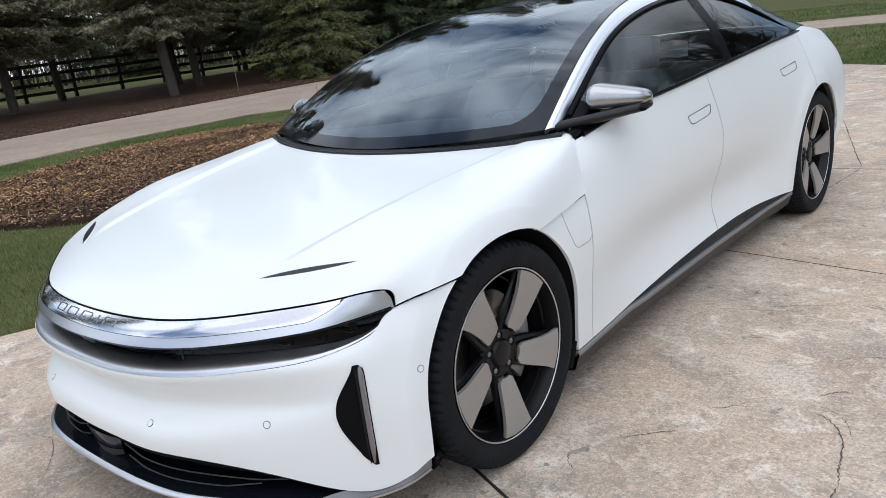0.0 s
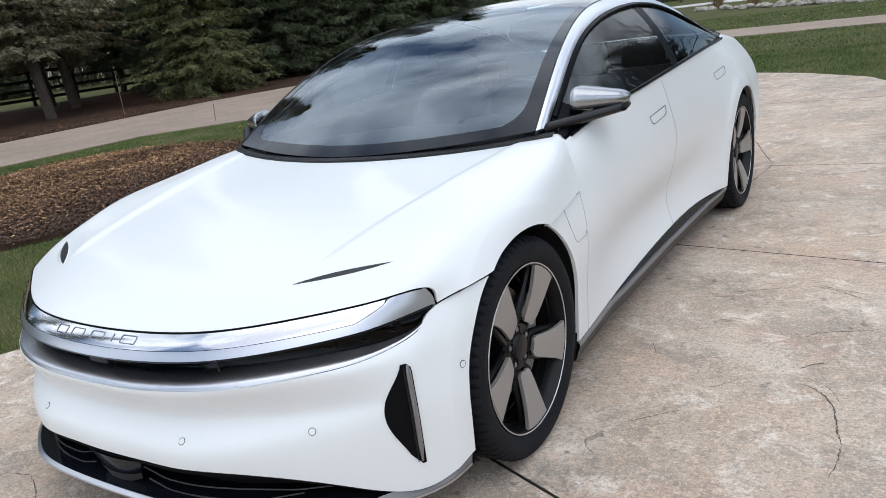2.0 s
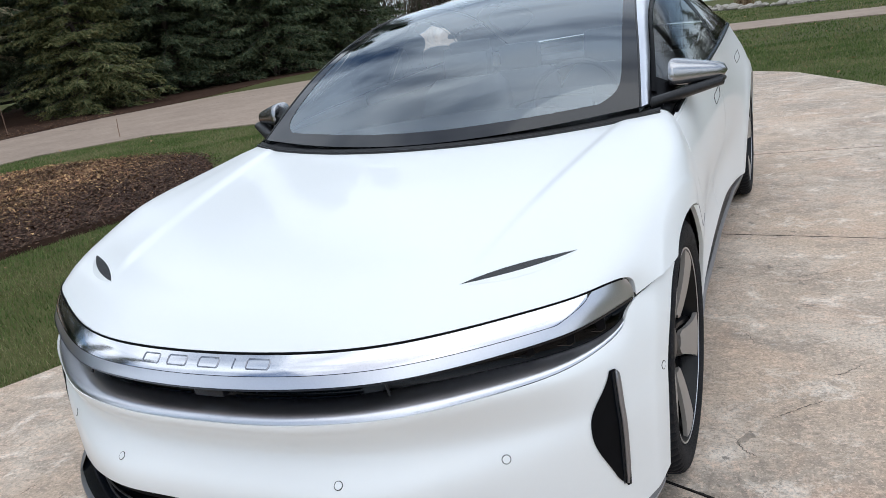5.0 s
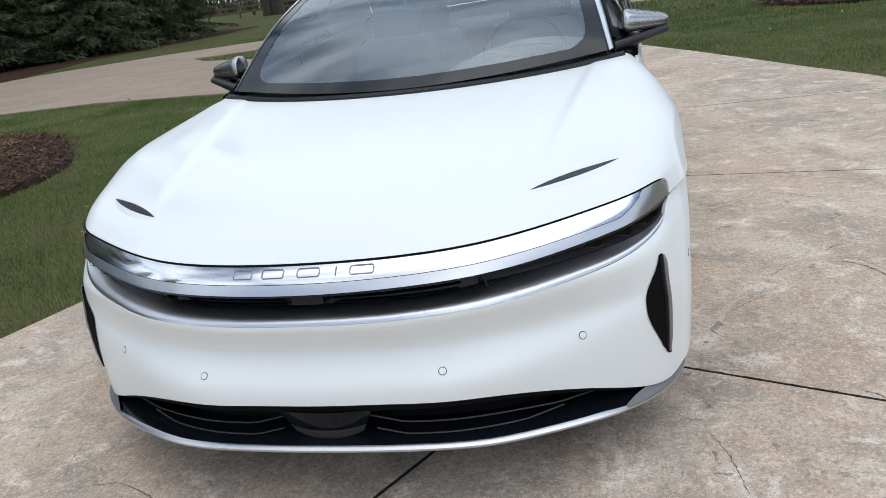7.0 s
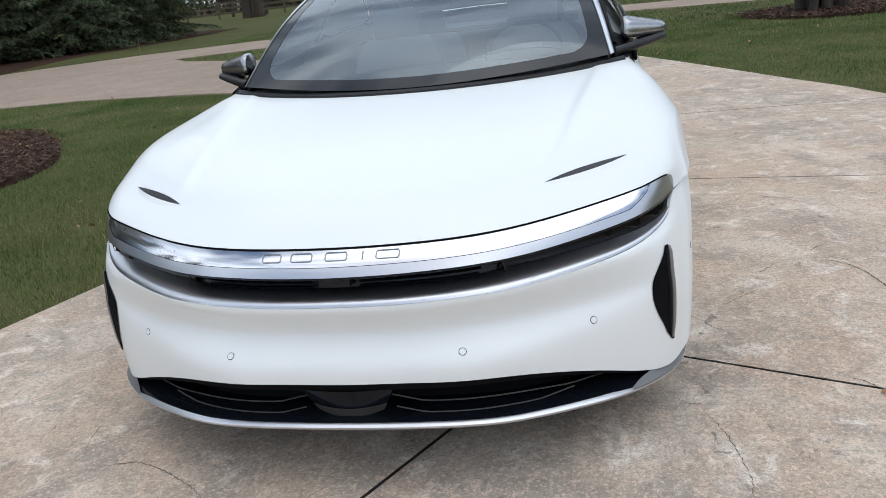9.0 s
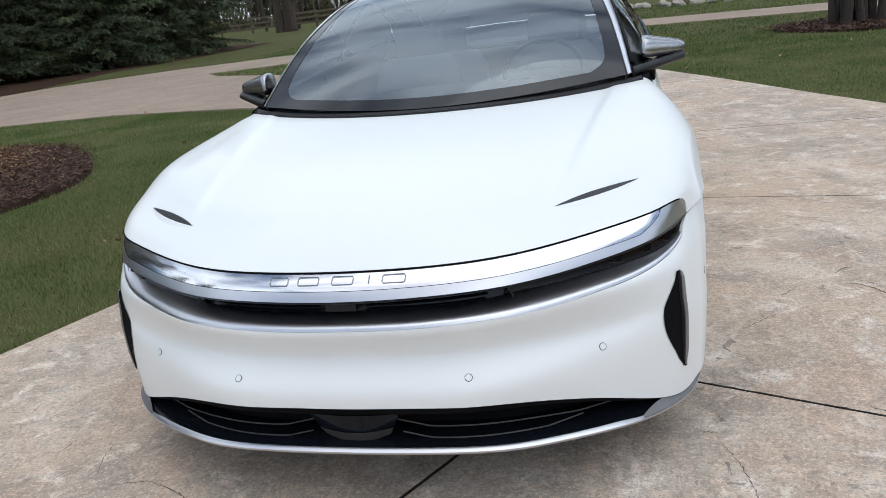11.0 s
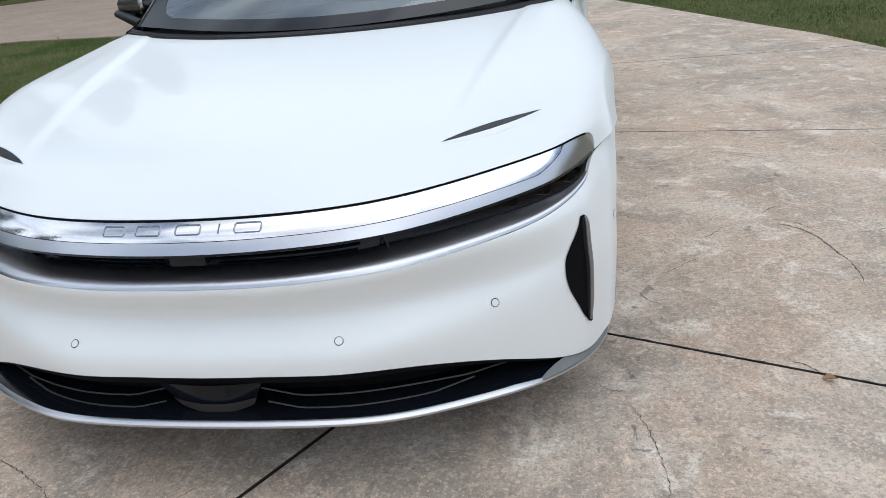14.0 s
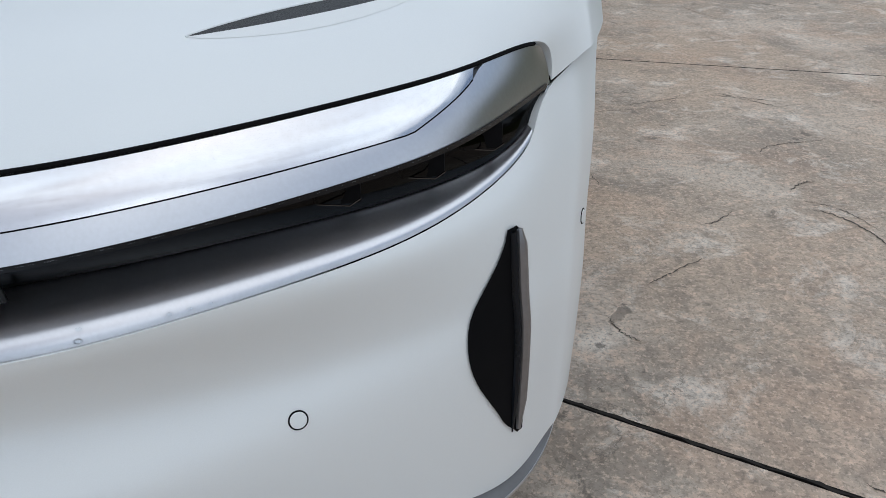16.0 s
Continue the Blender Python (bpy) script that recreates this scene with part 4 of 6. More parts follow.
for x, z in ((0.313, 0.382), (-0.313, 0.382), (0.639, 0.389), (-0.639, 0.389)):
    q, nn = on_bumper(x, z)
    ring_o = make("sensor_ring", disc_on(q, nn, 0.0103, 0.0008), DARK, bumper, "dark ring round a parking sensor")
    make("parking_sensor", disc_on(q, nn, 0.0087, 0.0016), PAINT, bumper)
for sx in (1, -1):
    q, nn = on_bumper(sx * 2.0, 0.475, (-sx, 0, 0))
    hit = bumper_hull.ray_cast(Vector((sx * 2, -0.376, 0.475)), Vector((-sx, 0, 0)))
    nn = hit[1] if hit[1].x * sx > 0 else -hit[1]
    make("sensor_ring", disc_on(hit[0], nn, 0.0103, 0.0008), DARK, bumper)
    make("parking_sensor", disc_on(hit[0], nn, 0.0087, 0.0016), PAINT, bumper)

# daytime lamp niches: a dark leaf-shaped opening with an upright light blade at its outer side
for sx in (1, -1):
    way = Vector((-sx * 0.75, 0.66, 0))
    n = 26
    dark, bladep = [], []
    for i in range(n):
        f = i / (n - 1)
        z = 0.249 + 0.282 * f
        wide = 0.060 * math.sin(math.pi * min(1.0, (f ** 1.15))) ** 1.4 + 0.004 - 0.018 * max(0.0, 1 - f / 0.10)
        row = []
        for k in range(9):
            w = -wide + (wide + 0.024 * min(1, 12 * (1 - f) + 0.45)) * k / 8
            base = Vector((sx * (0.845 + w * 0.72), -0.532 + w * 0.70, z))
            hit = bumper_hull.ray_cast(base - way * 0.6, way)
            q = hit[0] if hit[0] else base
            row.append(tuple(q - way * 0.0025))
        dark.append(row)
    niche = make("lamp_niche", Geo().grid(np.array(dark), flip=sx > 0), DARK, bumper, "black leaf-shaped air curtain opening")
    path, path2 = [], []
    for f in lin(0.03, 0.985, 18):
        z = 0.249 + 0.282 * f
        base = Vector((sx * (0.845 + 0.0135 * 0.72), -0.532 + 0.0135 * 0.70, z))
        hit = bumper_hull.ray_cast(base - way * 0.6, way)
        path.append((hit[0] if hit[0] else base) - way * 0.004)
        base = Vector((sx * (0.845 + 0.003 * 0.72), -0.532 + 0.003 * 0.70, z))
        hit = bumper_hull.ray_cast(base - way * 0.6, way)
        path2.append((hit[0] if hit[0] else base) - way * 0.0035)
    make("light_blade", Geo().tube(path, [min(0.0078, 0.003 + 0.0016 * i, 0.0035 + 0.004 * (17 - i)) for i in range(18)], 8), GUN, niche, "grey upright daytime light")
    make("niche_edge", Geo().tube(path2, [min(0.0045, 0.001 + 0.001 * i, 0.003 + 0.003 * (17 - i)) for i in range(18)], 8), GLOSSBLACK, niche)

# -- chin: splitter, silver corners, lower grille --
CHIN = [(0, -0.888, 0.198), (0.20, -0.883, 0.198), (0.38, -0.857, 0.193), (0.52, -0.800, 0.185), (0.66, -0.716, 0.173), (0.77, -0.628, 0.164), (0.855, -0.532, 0.164), (0.895, -0.445, 0.168), (0.909, -0.378, 0.178)]
chin = spl(both_stations(CHIN), u)
c_in = np.stack([-chin[:, 0] * 0.45, np.ones(len(chin)), 0 * chin[:, 0]], 1)
c_in /= np.linalg.norm(c_in, axis=1, keepdims=True)
up = np.array([0, 0, 1.0])
brim = np.clip((0.76 - np.abs(chin[:, 0:1])) / 0.08, 0, 1)
splitter = make("splitter", Geo().grid(np.stack([chin + c_in * 0.004 - up * 0.009, chin - up * 0.005, chin, chin + c_in * 0.006 + up * (0.002 + 0.003 * brim), chin + c_in * (0.007 + 0.006 * brim) + up * (0.002 + 0.005 * brim)])), SILVER, car, "silver edge of the chin splitter")
make("splitter_floor", Geo().grid(np.stack([chin + c_in * (0.0065 + 0.0055 * brim) + up * (0.0015 + 0.005 * brim), chin + c_in * 0.06 + up * 0.011, chin + c_in * 0.13 + up * 0.014])), GLOSSBLACK, splitter, "black splitter top")
make("splitter_underside", Geo().grid(np.stack([chin + c_in * 0.12 - up * 0.030, chin + c_in * 0.02 - up * 0.020, chin + c_in * 0.005 - up * 0.0085])), SATINBLACK, splitter)
edge_d = spl(bumper_rails[4][1:-1], u)
edge_d[:, 1] = np.minimum(edge_d[:, 1], -0.376)
lower = make("lower_grille", Geo().grid(np.stack([chin + c_in * 0.13 + up * 0.012, (chin + edge_d) / 2 + c_in * 0.15, edge_d + c_in * 0.11 + up * 0.01, edge_d + c_in * 0.008 + up * 0.004])), DARK, car, "black lower grille with thin bars")
band = spl(bumper_rails[4][1:-1], u)
band[:, 1] = np.minimum(band[:, 1], -0.376)
taper = np.clip(1 - np.abs(band[:, 0:1]) / 0.80, 0, 1) ** 0.5
make("grille_brow", Geo().grid(np.stack([band + c_in * 0.004, band + c_in * 0.014 - up * 0.008, band + c_in * 0.016 - up * (0.010 + 0.018 * taper), band + c_in * 0.06 - up * (0.010 + 0.018 * taper)])), DARK, lower)
for sx in (1, -1):
    for f, x0, x1 in ((0.60, 0.115, 0.66), (0.90, 0.125, 0.58)):
        pts = []
        for x in lin(x0, x1, 22):
            a, b = ([float(np.interp(sx * x, r[20:-20, 0], r[20:-20, k])) for k in range(3)] for r in (chin, edge_d))
            rise = 0.020 * max(0, (0.20 - x) / 0.08) + 0.016 * max(0, (x - x1 + 0.09) / 0.09)
            z = b[2] * (1 - f) + a[2] * f + rise
            pts.append((sx * x, max(a[1], b[1]) + 0.030, z))
        make("slat", Geo().tube(pts, 0.0026, 6, flat=0.6), SLATGREY, lower)
i0 = len(u) // 2
yc = float(edge_d[i0, 1])
front = []
for f in lin(0, 1, 13):
    half = 0.124 - 0.034 * f
    front.append([(k * half, yc + 0.020 + 0.016 * f - 0.014 * (1 - k * k), 0.288 - 0.068 * f - 0.016 * f * (1 - k * k)) for k in lin(-1, 1, 14)])
front = np.array(front)
radar = make("radar_panel", Geo().grid(front).grid(front + (0, 0.08, 0), flip=True), GLOSSBLACK, lower, "gloss black radar panel")
# grey sheet that paints the ground's reflection onto the gloss panel's lower part
make("radar_reflection", Geo().grid(front[8:] + (0, -0.002, 0)), SLATGREY, radar, "grey painted ground reflection on the radar panel's lower part")
# silver corner plates between bumper and ground
for sx in (1, -1):
    sel = (chin[:, 0] * sx > 0.735)
    a, b = chin[sel], edge_d[sel]
    t = np.clip((np.abs(a[:, 0:1]) - 0.735) / 0.07, 0, 1)
    topc = b * t + (a + up * 0.006) * (1 - t)
    topc[:, 2] = np.minimum(topc[:, 2], b[:, 2] - 0.002)
    g = Geo().grid(np.stack([a + up * 0.002, (a + topc) / 2 + c_in[sel] * 0.003, topc + c_in[sel] * 0.005]))
    make("corner_plate", g, CORNER, splitter, "silver corner of the bumper")

# -- body side: rails from the belt down to the sill, stations from the front wheel to the tail's middle --
STATION_Y = (0.02, 0.52, 0.95, 1.55, 2.15, 2.62, 2.98, 3.45, 3.82, 4.02, 4.08)


def rail(xs, zs):
    return [(x, y, z) for x, y, z in zip(xs, STATION_Y, zs)]


SIDE = [
    rail((0.842, 0.850, 0.860, 0.868, 0.868, 0.856, 0.836, 0.780, 0.700, 0.420, 0.0), (0.850, 0.868, 0.930, 0.966, 0.998, 1.018, 1.018, 0.985, 0.955, 0.965, 0.97)),
    rail((0.900, 0.888, 0.886, 0.890, 0.894, 0.900, 0.902, 0.868, 0.775, 0.450, 0.0), (0.790, 0.795, 0.815, 0.835, 0.858, 0.880, 0.885, 0.865, 0.840, 0.840, 0.84)),
    rail((0.938, 0.914, 0.906, 0.904, 0.910, 0.934, 0.948, 0.918, 0.815, 0.470, 0.0), (0.690, 0.690, 0.685, 0.692, 0.706, 0.720, 0.730, 0.725, 0.715, 0.71, 0.71)),
    rail((0.950, 0.926, 0.894, 0.883, 0.892, 0.944, 0.962, 0.930, 0.825, 0.480, 0.0), (0.560, 0.555, 0.540, 0.540, 0.550, 0.560, 0.575, 0.58, 0.58, 0.58, 0.58)),
    rail((0.952, 0.910, 0.860, 0.841, 0.860, 0.938, 0.958, 0.922, 0.810, 0.470, 0.0), (0.390, 0.390, 0.390, 0.395, 0.395, 0.385, 0.40, 0.42, 0.44, 0.45, 0.45)),
    rail((0.935, 0.898, 0.874, 0.868, 0.878, 0.924, 0.935, 0.890, 0.770, 0.440, 0.0), (0.205, 0.200, 0.216, 0.246, 0.246, 0.222, 0.25, 0.27, 0.30, 0.32, 0.32)),
]


def u_at(y):
    """Where along the side rails a given y lies."""
    t = lin(0, 1, 400)
    return float(np.interp(y, spl(SIDE[3], t)[:, 1], t))


def side_panel(y0, y1, nu, v0=0.0, v1=1.0, nv=40):
    return loft(SIDE, lin(u_at(y0), u_at(y1), nu), lin(v0, v1, nv))


side_hull = hull(Geo().grid(loft(SIDE, lin(0, 1, 160), lin(0, 1, 60))))


def on_side(y, z):
    hit = side_hull.ray_cast(Vector((2, y, z)), Vector((-1, 0, 0)))
    nn = hit[1] if hit[1].x > 0 else -hit[1]
    return hit[0], nn


# fender behind the front wheel: its top follows the hood's seam
p = side_panel(0.180, 0.497, 60, 0.30, 1.0, 50)
for i in range(len(p)):
    y = p[i, :, 1].mean()
    top = float(np.interp(y, (0.05, 0.16, 0.497), (0.686, 0.692, 0.716)))
    z = p[i, :, 2]
    znew = lin(top, z[-1], len(z))
    p[i] = np.stack([np.interp(-znew, -z, p[i, :, k]) if k != 2 else znew for k in range(3)], 1)
seam = [tuple(q) for q in p[::4, 0] + (-0.0035, 0, 0.0025)]
two("fender_gap", Geo().tube(seam, 0.0055, 6), DARK, car)
two("front_fender", sheet(flare(arch_trim(p, ARCH_Y, ARCH_R), ARCH_Y, ARCH_R), (1, 0, 0), ref=p), PAINT, car, "white fender panel behind the front wheel")

# doors
FRONT_DOOR, REAR_DOOR = (0.503, 1.690), (1.696, 2.86)
for name, (y0, y1) in (("front_door", FRONT_DOOR), ("rear_door", REAR_DOOR)):
    p = side_panel(y0, y1, 60, 0.0, 1.0, 50)
    if name == "front_door":
        lean = 0.060
        shift = np.clip((p[..., 2] - 0.72) / 0.18, 0, 1) * lean
        p[..., 1] += shift * (1 - lin(0, 1, 60)[:, None])
        tail = np.clip((p[..., 2] - 0.70) / 0.30, 0, 1) * -0.10
        p[..., 1] += tail * lin(0, 1, 60)[:, None]
    else:
        tail = np.clip((p[..., 2] - 0.70) / 0.30, 0, 1) * -0.10
        p[..., 1] += tail * (1 - lin(0, 1, 60)[:, None])
    two("door_gap", Geo().tube([tuple(q) for q in p[0, 2:] + (-0.0075, -0.003, 0)], 0.004, 6), DARK, car)
    bare = p.copy()
    if name == "rear_door":
        p = flare(arch_trim(p, WHEELBASE, 0.382), WHEELBASE, 0.382)
    doors = two(name, sheet(p, (1, 0, 0), ref=bare), PAINT, car, "white car door with a flush handle")
    hy0 = 1.365 if name == "front_door" else 2.455
    hz = 0.808 if name == "front_door" else 0.856
    for d, sx in zip(doors, (1, -1)):
        rim, plate = [], []
        for f, dz in ((0, 0.006), (0.05, -0.018), (0.10, -0.028), (0.20, -0.033), (0.84, -0.030), (0.95, -0.024), (1.0, -0.010), (1.0, 0.010)):
            q, nn = on_side(hy0 + 0.222 * f, hz + 0.012 * f + dz + 0.012)
            rim.append((sx * (q.x + 0.0008), q.y, q.z))
        g = Geo().tube(rim + rim[:1], 0.0016, 5)
        make("handle_gap", g, DARK, d)
        p2 = []
        for f in lin(0.04, 0.97, 12):
            row = []
            for k in lin(0, 1, 6):
                q, nn = on_side(hy0 + 0.222 * f, hz + 0.012 * f + 0.012 - 0.036 * k * min(1, f * 6, (1.15 - f) * 5))
                row.append((sx * (q.x + 0.0015 * math.sin(math.pi * min(0.95, max(0.05, f)))), q.y, q.z))
            p2.append(row)
        make("door_handle", sheet(np.array(p2), (sx, 0, 0), 0.002, 0.0005), PAINT, d, "flush white door handle")

p = side_panel(2.865, 3.80, 60, 0.0, 1.0, 50)
bare = p
p = flare(arch_trim(p, WHEELBASE, 0.382), WHEELBASE, 0.382)
two("quarter_panel", sheet(p, (1, 0, 0), ref=bare), PAINT, car, "white rear quarter panel over the wheel")
p = loft(SIDE, lin(u_at(3.806), 1, 40), lin(0, 1, 40))
full = np.concatenate([p, p[-2::-1] * (-1, 1, 1)])
make("rear_bumper", sheet(full, (0, 1, 0)), PAINT, car, "white tail of the car")
# charging flap outline on the fender
for sx in (1, -1):
    rim = []
    for y, z in ((0.335, 0.700), (0.352, 0.640), (0.382, 0.578), (0.40, 0.566), (0.48, 0.566), (0.492, 0.58)):
        q, nn = on_side(y, z)
        rim.append((sx * (q.x + 0.0004), q.y, q.z))
    if sx > 0:
        make("charging_flap", Geo().tube(rim, 0.0011, 5), GUN, car, "fine seam of the charging flap")

# -- sill: dark insert above a silver-grey rocker --
sill_u = lin(u_at(0.385), u_at(2.60), 70)
white_low = spl(SIDE[5], sill_u)
rock_top = np.array([(float(np.interp(y, (0.38, 0.55, 0.8, 1.6, 2.3, 2.6), (0.905, 0.893, 0.880, 0.872, 0.880, 0.905))), y, float(np.interp(y, (0.38, 0.60, 0.80, 0.95, 2.2, 2.45, 2.6), (0.205, 0.204, 0.204, 0.199, 0.200, 0.203, 0.212)))) for y in white_low[:, 1]])
rock_top[:, 2] = np.minimum(rock_top[:, 2], white_low[:, 2] - 0.0015)
g = Geo().grid(np.stack([white_low + (-0.004, 0, -0.002), (white_low + rock_top) / 2 - (0.012, 0, 0), rock_top - (0.004, 0, -0.002)]), flip=True)
two("sill_insert", g, SATINBLACK, car, "black insert above the rocker")
two("rocker_ledge", Geo().grid(np.stack([rock_top - (0.012, 0, 0), rock_top + (0.004, 0, -0.002), rock_top + (0.008, 0, -0.008), rock_top + (0.007, 0, -0.020)]), flip=True), LEDGE, car, "satin grey ledge along the rocker")
two("rocker", Geo().grid(np.stack([rock_top + (0.007, 0, -0.020), rock_top + (0.000, 0, -0.036), rock_top + (-0.014, 0, -0.075), rock_top + (-0.08, 0, -0.092)]), flip=True), ROCKER, car, "dark grey rocker panel")
mud = np.array([[(0.87 - 0.04 * k, 0.372 + 0.018 * math.sin(3 * f), 0.205 - 0.075 * f) for f in lin(0, 1, 6)] for k in lin(0, 1, 6)])
two("mud_flap", sheet(mud, (0, -1, 0), 0.02), SATINBLACK, car, "small black flap at the wheel opening")

# -- greenhouse: rails from the centre line outwards, stations from the cowl to the tail --
GREEN = [
    [(0, 0.375, 0.886), (0, 0.76, 1.111), (0, 1.20, 1.287), (0, 1.70, 1.382), (0, 2.30, 1.380), (0, 2.90, 1.282), (0, 3.35, 1.150), (0, 3.72, 1.035)],
    [(0.40, 0.425, 0.899), (0.375, 0.79, 1.115), (0.35, 1.20, 1.280), (0.34, 1.70, 1.368), (0.34, 2.30, 1.366), (0.35, 2.90, 1.270), (0.37, 3.33, 1.140), (0.40, 3.66, 1.028)],
    [(0.742, 0.540, 0.925), (0.694, 0.84, 1.101), (0.641, 1.14, 1.226), (0.590, 1.58, 1.325), (0.579, 2.22, 1.327), (0.603, 2.75, 1.228), (0.647, 3.15, 1.109), (0.690, 3.50, 1.020)],
]
RAIL_OUT = [(0.766, 0.600, 0.917), (0.727, 0.890, 1.082), (0.684, 1.19, 1.209), (0.663, 1.60, 1.286), (0.678, 2.12, 1.287), (0.729, 2.56, 1.181), (0.779, 2.82, 1.078), (0.795, 3.00, 1.022)]
canopy = loft(both(GREEN), lin(0, 0.62, 80), lin(0, 1, 90))
wind = make("windscreen", Geo().grid(canopy[:50], flip=True), WINDSCREEN, car, "raked clear windscreen reflecting cloudy sky")
make("roof_glass", Geo().grid(canopy[49:], flip=True), CANOPY, car, "dark tinted glass roof")
rear_glass = make("rear_glass", Geo().grid(loft(both(GREEN), lin(0.62, 1, 40), lin(0, 1, 60)), flip=True), CANOPY, car, "dark rear glass")
# dark printed border round the windscreen, wide at its lower corners
for sx in (-1, 1):
    rows = []
    for f in lin(0, 0.40, 60):
        w = 0.043 + 0.085 * math.exp(-max(0, f - 0.015) / 0.014)
        rows.append(spl(np.array([spl(r, [f])[0] for r in both(GREEN)]), lin(0, w, 8) if sx < 0 else lin(1 - w, 1, 8)))
    make("screen_border", Geo().grid(np.array(rows) + (0, 0, 0.0015)), FRIT, wind, "black printed glass border")
make("glass_border", Geo().grid(loft(both(GREEN), lin(0.90, 1.0, 8), lin(0, 1, 60)) + (0, 0, 0.002)), FRIT, rear_glass, "black printed glass border")
foot = loft(both(GREEN), lin(0.0, 0.021, 5), lin(0.05, 0.95, 90)) + (0, 0, 0.0022)
make("screen_border", Geo().grid(foot), FRIT, wind, "black printed glass border")
make("mirror_mount", Geo().grid(loft(both(GREEN), lin(0.315, 0.335, 8), lin(0.475, 0.525, 8)) + (0, 0, -0.008)), FRIT, wind, "dark sensor patch behind the glass")

# silver roof rails from the pillar's foot backwards, black towards the tail
uu = lin(0, 1, 120)
g_in, g_out = spl(GREEN[2], uu), spl(RAIL_OUT, uu)
mid = (g_in + g_out) / 2 + np.stack([0.008 + 0 * uu, 0 * uu, 0.008 + 0 * uu], 1)
rail_grid = np.array([spl([a, b, c], lin(0, 1, 9)) for a, b, c in zip(g_in + (0.004, 0, 0.001), mid, g_out)])
cut = 86
share = np.interp(uu, (0, 0.3, 0.8), (0.93, 0.93, 0.93))
silver = np.array([spl([a, b, c], lin(0, s, 7)) for a, b, c, s in zip(g_in + (0.004, 0, 0.001), mid, g_out, share)])
black = np.array([spl([a, b, c], lin(s, 1.06, 4)) for a, b, c, s in zip(g_in + (0.004, 0, 0.001), mid - (0.004, 0, 0.003), g_out, share)])
two("roof_rail", sheet(silver[:cut], (1, 0, 1), 0.02), RAILSILVER, car, "polished silver pillar and roof rail")
two("rail_gasket", sheet(black[:cut], (1, 0, 1), 0.02), FRAMEBLACK, car, "black strip along the roof rail")
two("rear_pillar", sheet(rail_grid[cut - 1:], (1, 0, 1), 0.02), GLOSSBLACK, car, "gloss black rear pillar")
two("screen_seal", Geo().tube([tuple(q) for q in g_in + (0.0015, 0, 0.0005)], 0.004, 6), SATINBLACK, car)

# side windows between the rail and the belt
BELT = [(0.838, 0.575, 0.886), (0.856, 0.95, 0.938), (0.864, 1.20, 0.953), (0.867, 1.58, 0.973), (0.866, 2.05, 0.998), (0.858, 2.45, 1.016), (0.845, 2.78, 1.024), (0.815, 3.00, 1.020)]
belt = spl(BELT, uu)
win_top = g_out + np.array([-0.004, 0, -0.006])
win = np.array([spl([a, (a + b) / 2 + (0.016, 0, 0.006), b], lin(0, 1, 14)) for a, b in zip(win_top, belt + (-0.006, 0, 0.004))])
two("front_window", Geo().grid(win[9:61], flip=True), FRONTGLASS, car, "tinted front side window reflecting bare branches")
two("rear_window", Geo().grid(win[63:106], flip=True), SIDEGLASS, car, "tinted rear side window reflecting bare branches")
two("centre_pillar", Geo().grid(win[60:64] + (0.002, 0, 0), flip=True), FRAMEBLACK, car, "gloss black pillar between the windows")
two("quarter_trim", Geo().grid(win[103:] + (0.002, 0, 0), flip=True), FRAMEBLACK, car, "gloss black corner trim")
two("mirror_sail", Geo().grid(win[:10] + (0.001, 0, 0), flip=True), FRAMEBLACK, car, "black sail panel behind the mirror")
frame_w = np.minimum(0.018 / np.linalg.norm(belt - win_top, axis=1), 0.9)[:, None]
frame_a, frame_b = g_out + (0.003, 0, 0.002), win_top * (1 - frame_w) + belt * frame_w + (0.007, 0, 0.003)
two("window_frame", sheet(np.array([spl([a, (a + b) / 2 + (0.006, 0, 0.002), b], lin(0, 1, 6)) for a, b in zip(frame_a, frame_b)])[4:], (1, 0, 0.3), 0.012), FRAMEBLACK, car, "black upper window frame")
two("belt_trim", Geo().tube([tuple(q) for q in belt[2:] + (0.003, 0, 0.001)], 0.0085, 6), FRAMEBLACK, car, "black trim along the window sill")
two("shoulder", Geo().grid(np.array([spl([a, (a + b) / 2 + (0.002, 0, 0.0015), b], lin(0, 1, 5)) for a, b in zip(belt + (0, 0, -0.004), np.array([[np.interp(y, spl(SIDE[0], uu)[:70, 1], spl(SIDE[0], uu)[:70, k]) for k in range(3)] for y in belt[:, 1]]) + (-0.003, 0, -0.018))]), flip=True), PAINT, car)

# trunk lid and the shoulders beside the rear glass
tail_edge = spl(both_stations([(0, 4.07, 0.975), (0.25, 4.06, 0.973), (0.45, 4.00, 0.968), (0.70, 3.815, 0.957)]), lin(0, 1, 60))
glass_foot = spl(both_stations([(0, 3.72, 1.030), (0.22, 3.70, 1.028), (0.42, 3.645, 1.022), (0.70, 3.49, 1.012)]), lin(0, 1, 60))
lid = np.array([spl([a, a * 0.5 + b * 0.5 + (0, 0, 0.008), b], lin(0, 1, 14)) for a, b in zip(glass_foot, tail_edge)])
make("trunk_lid", sheet(lid, (0, 0, 1), 0.012), PAINT, car, "white trunk lid")
sh_in = np.concatenate([g_out[110:], spl([(0.795, 3.0, 1.022), (0.72, 3.30, 1.03), (0.70, 3.50, 1.012), (0.70, 3.65, 0.985), (0.702, 3.81, 0.957)], lin(0, 1, 50))])
y_b = spl(SIDE[0], lin(0, 1, 300))
sh_out = np.array([[np.interp(min(y, 3.815), y_b[:260, 1], y_b[:260, k]) for k in range(3)] for y in sh_in[:, 1]])
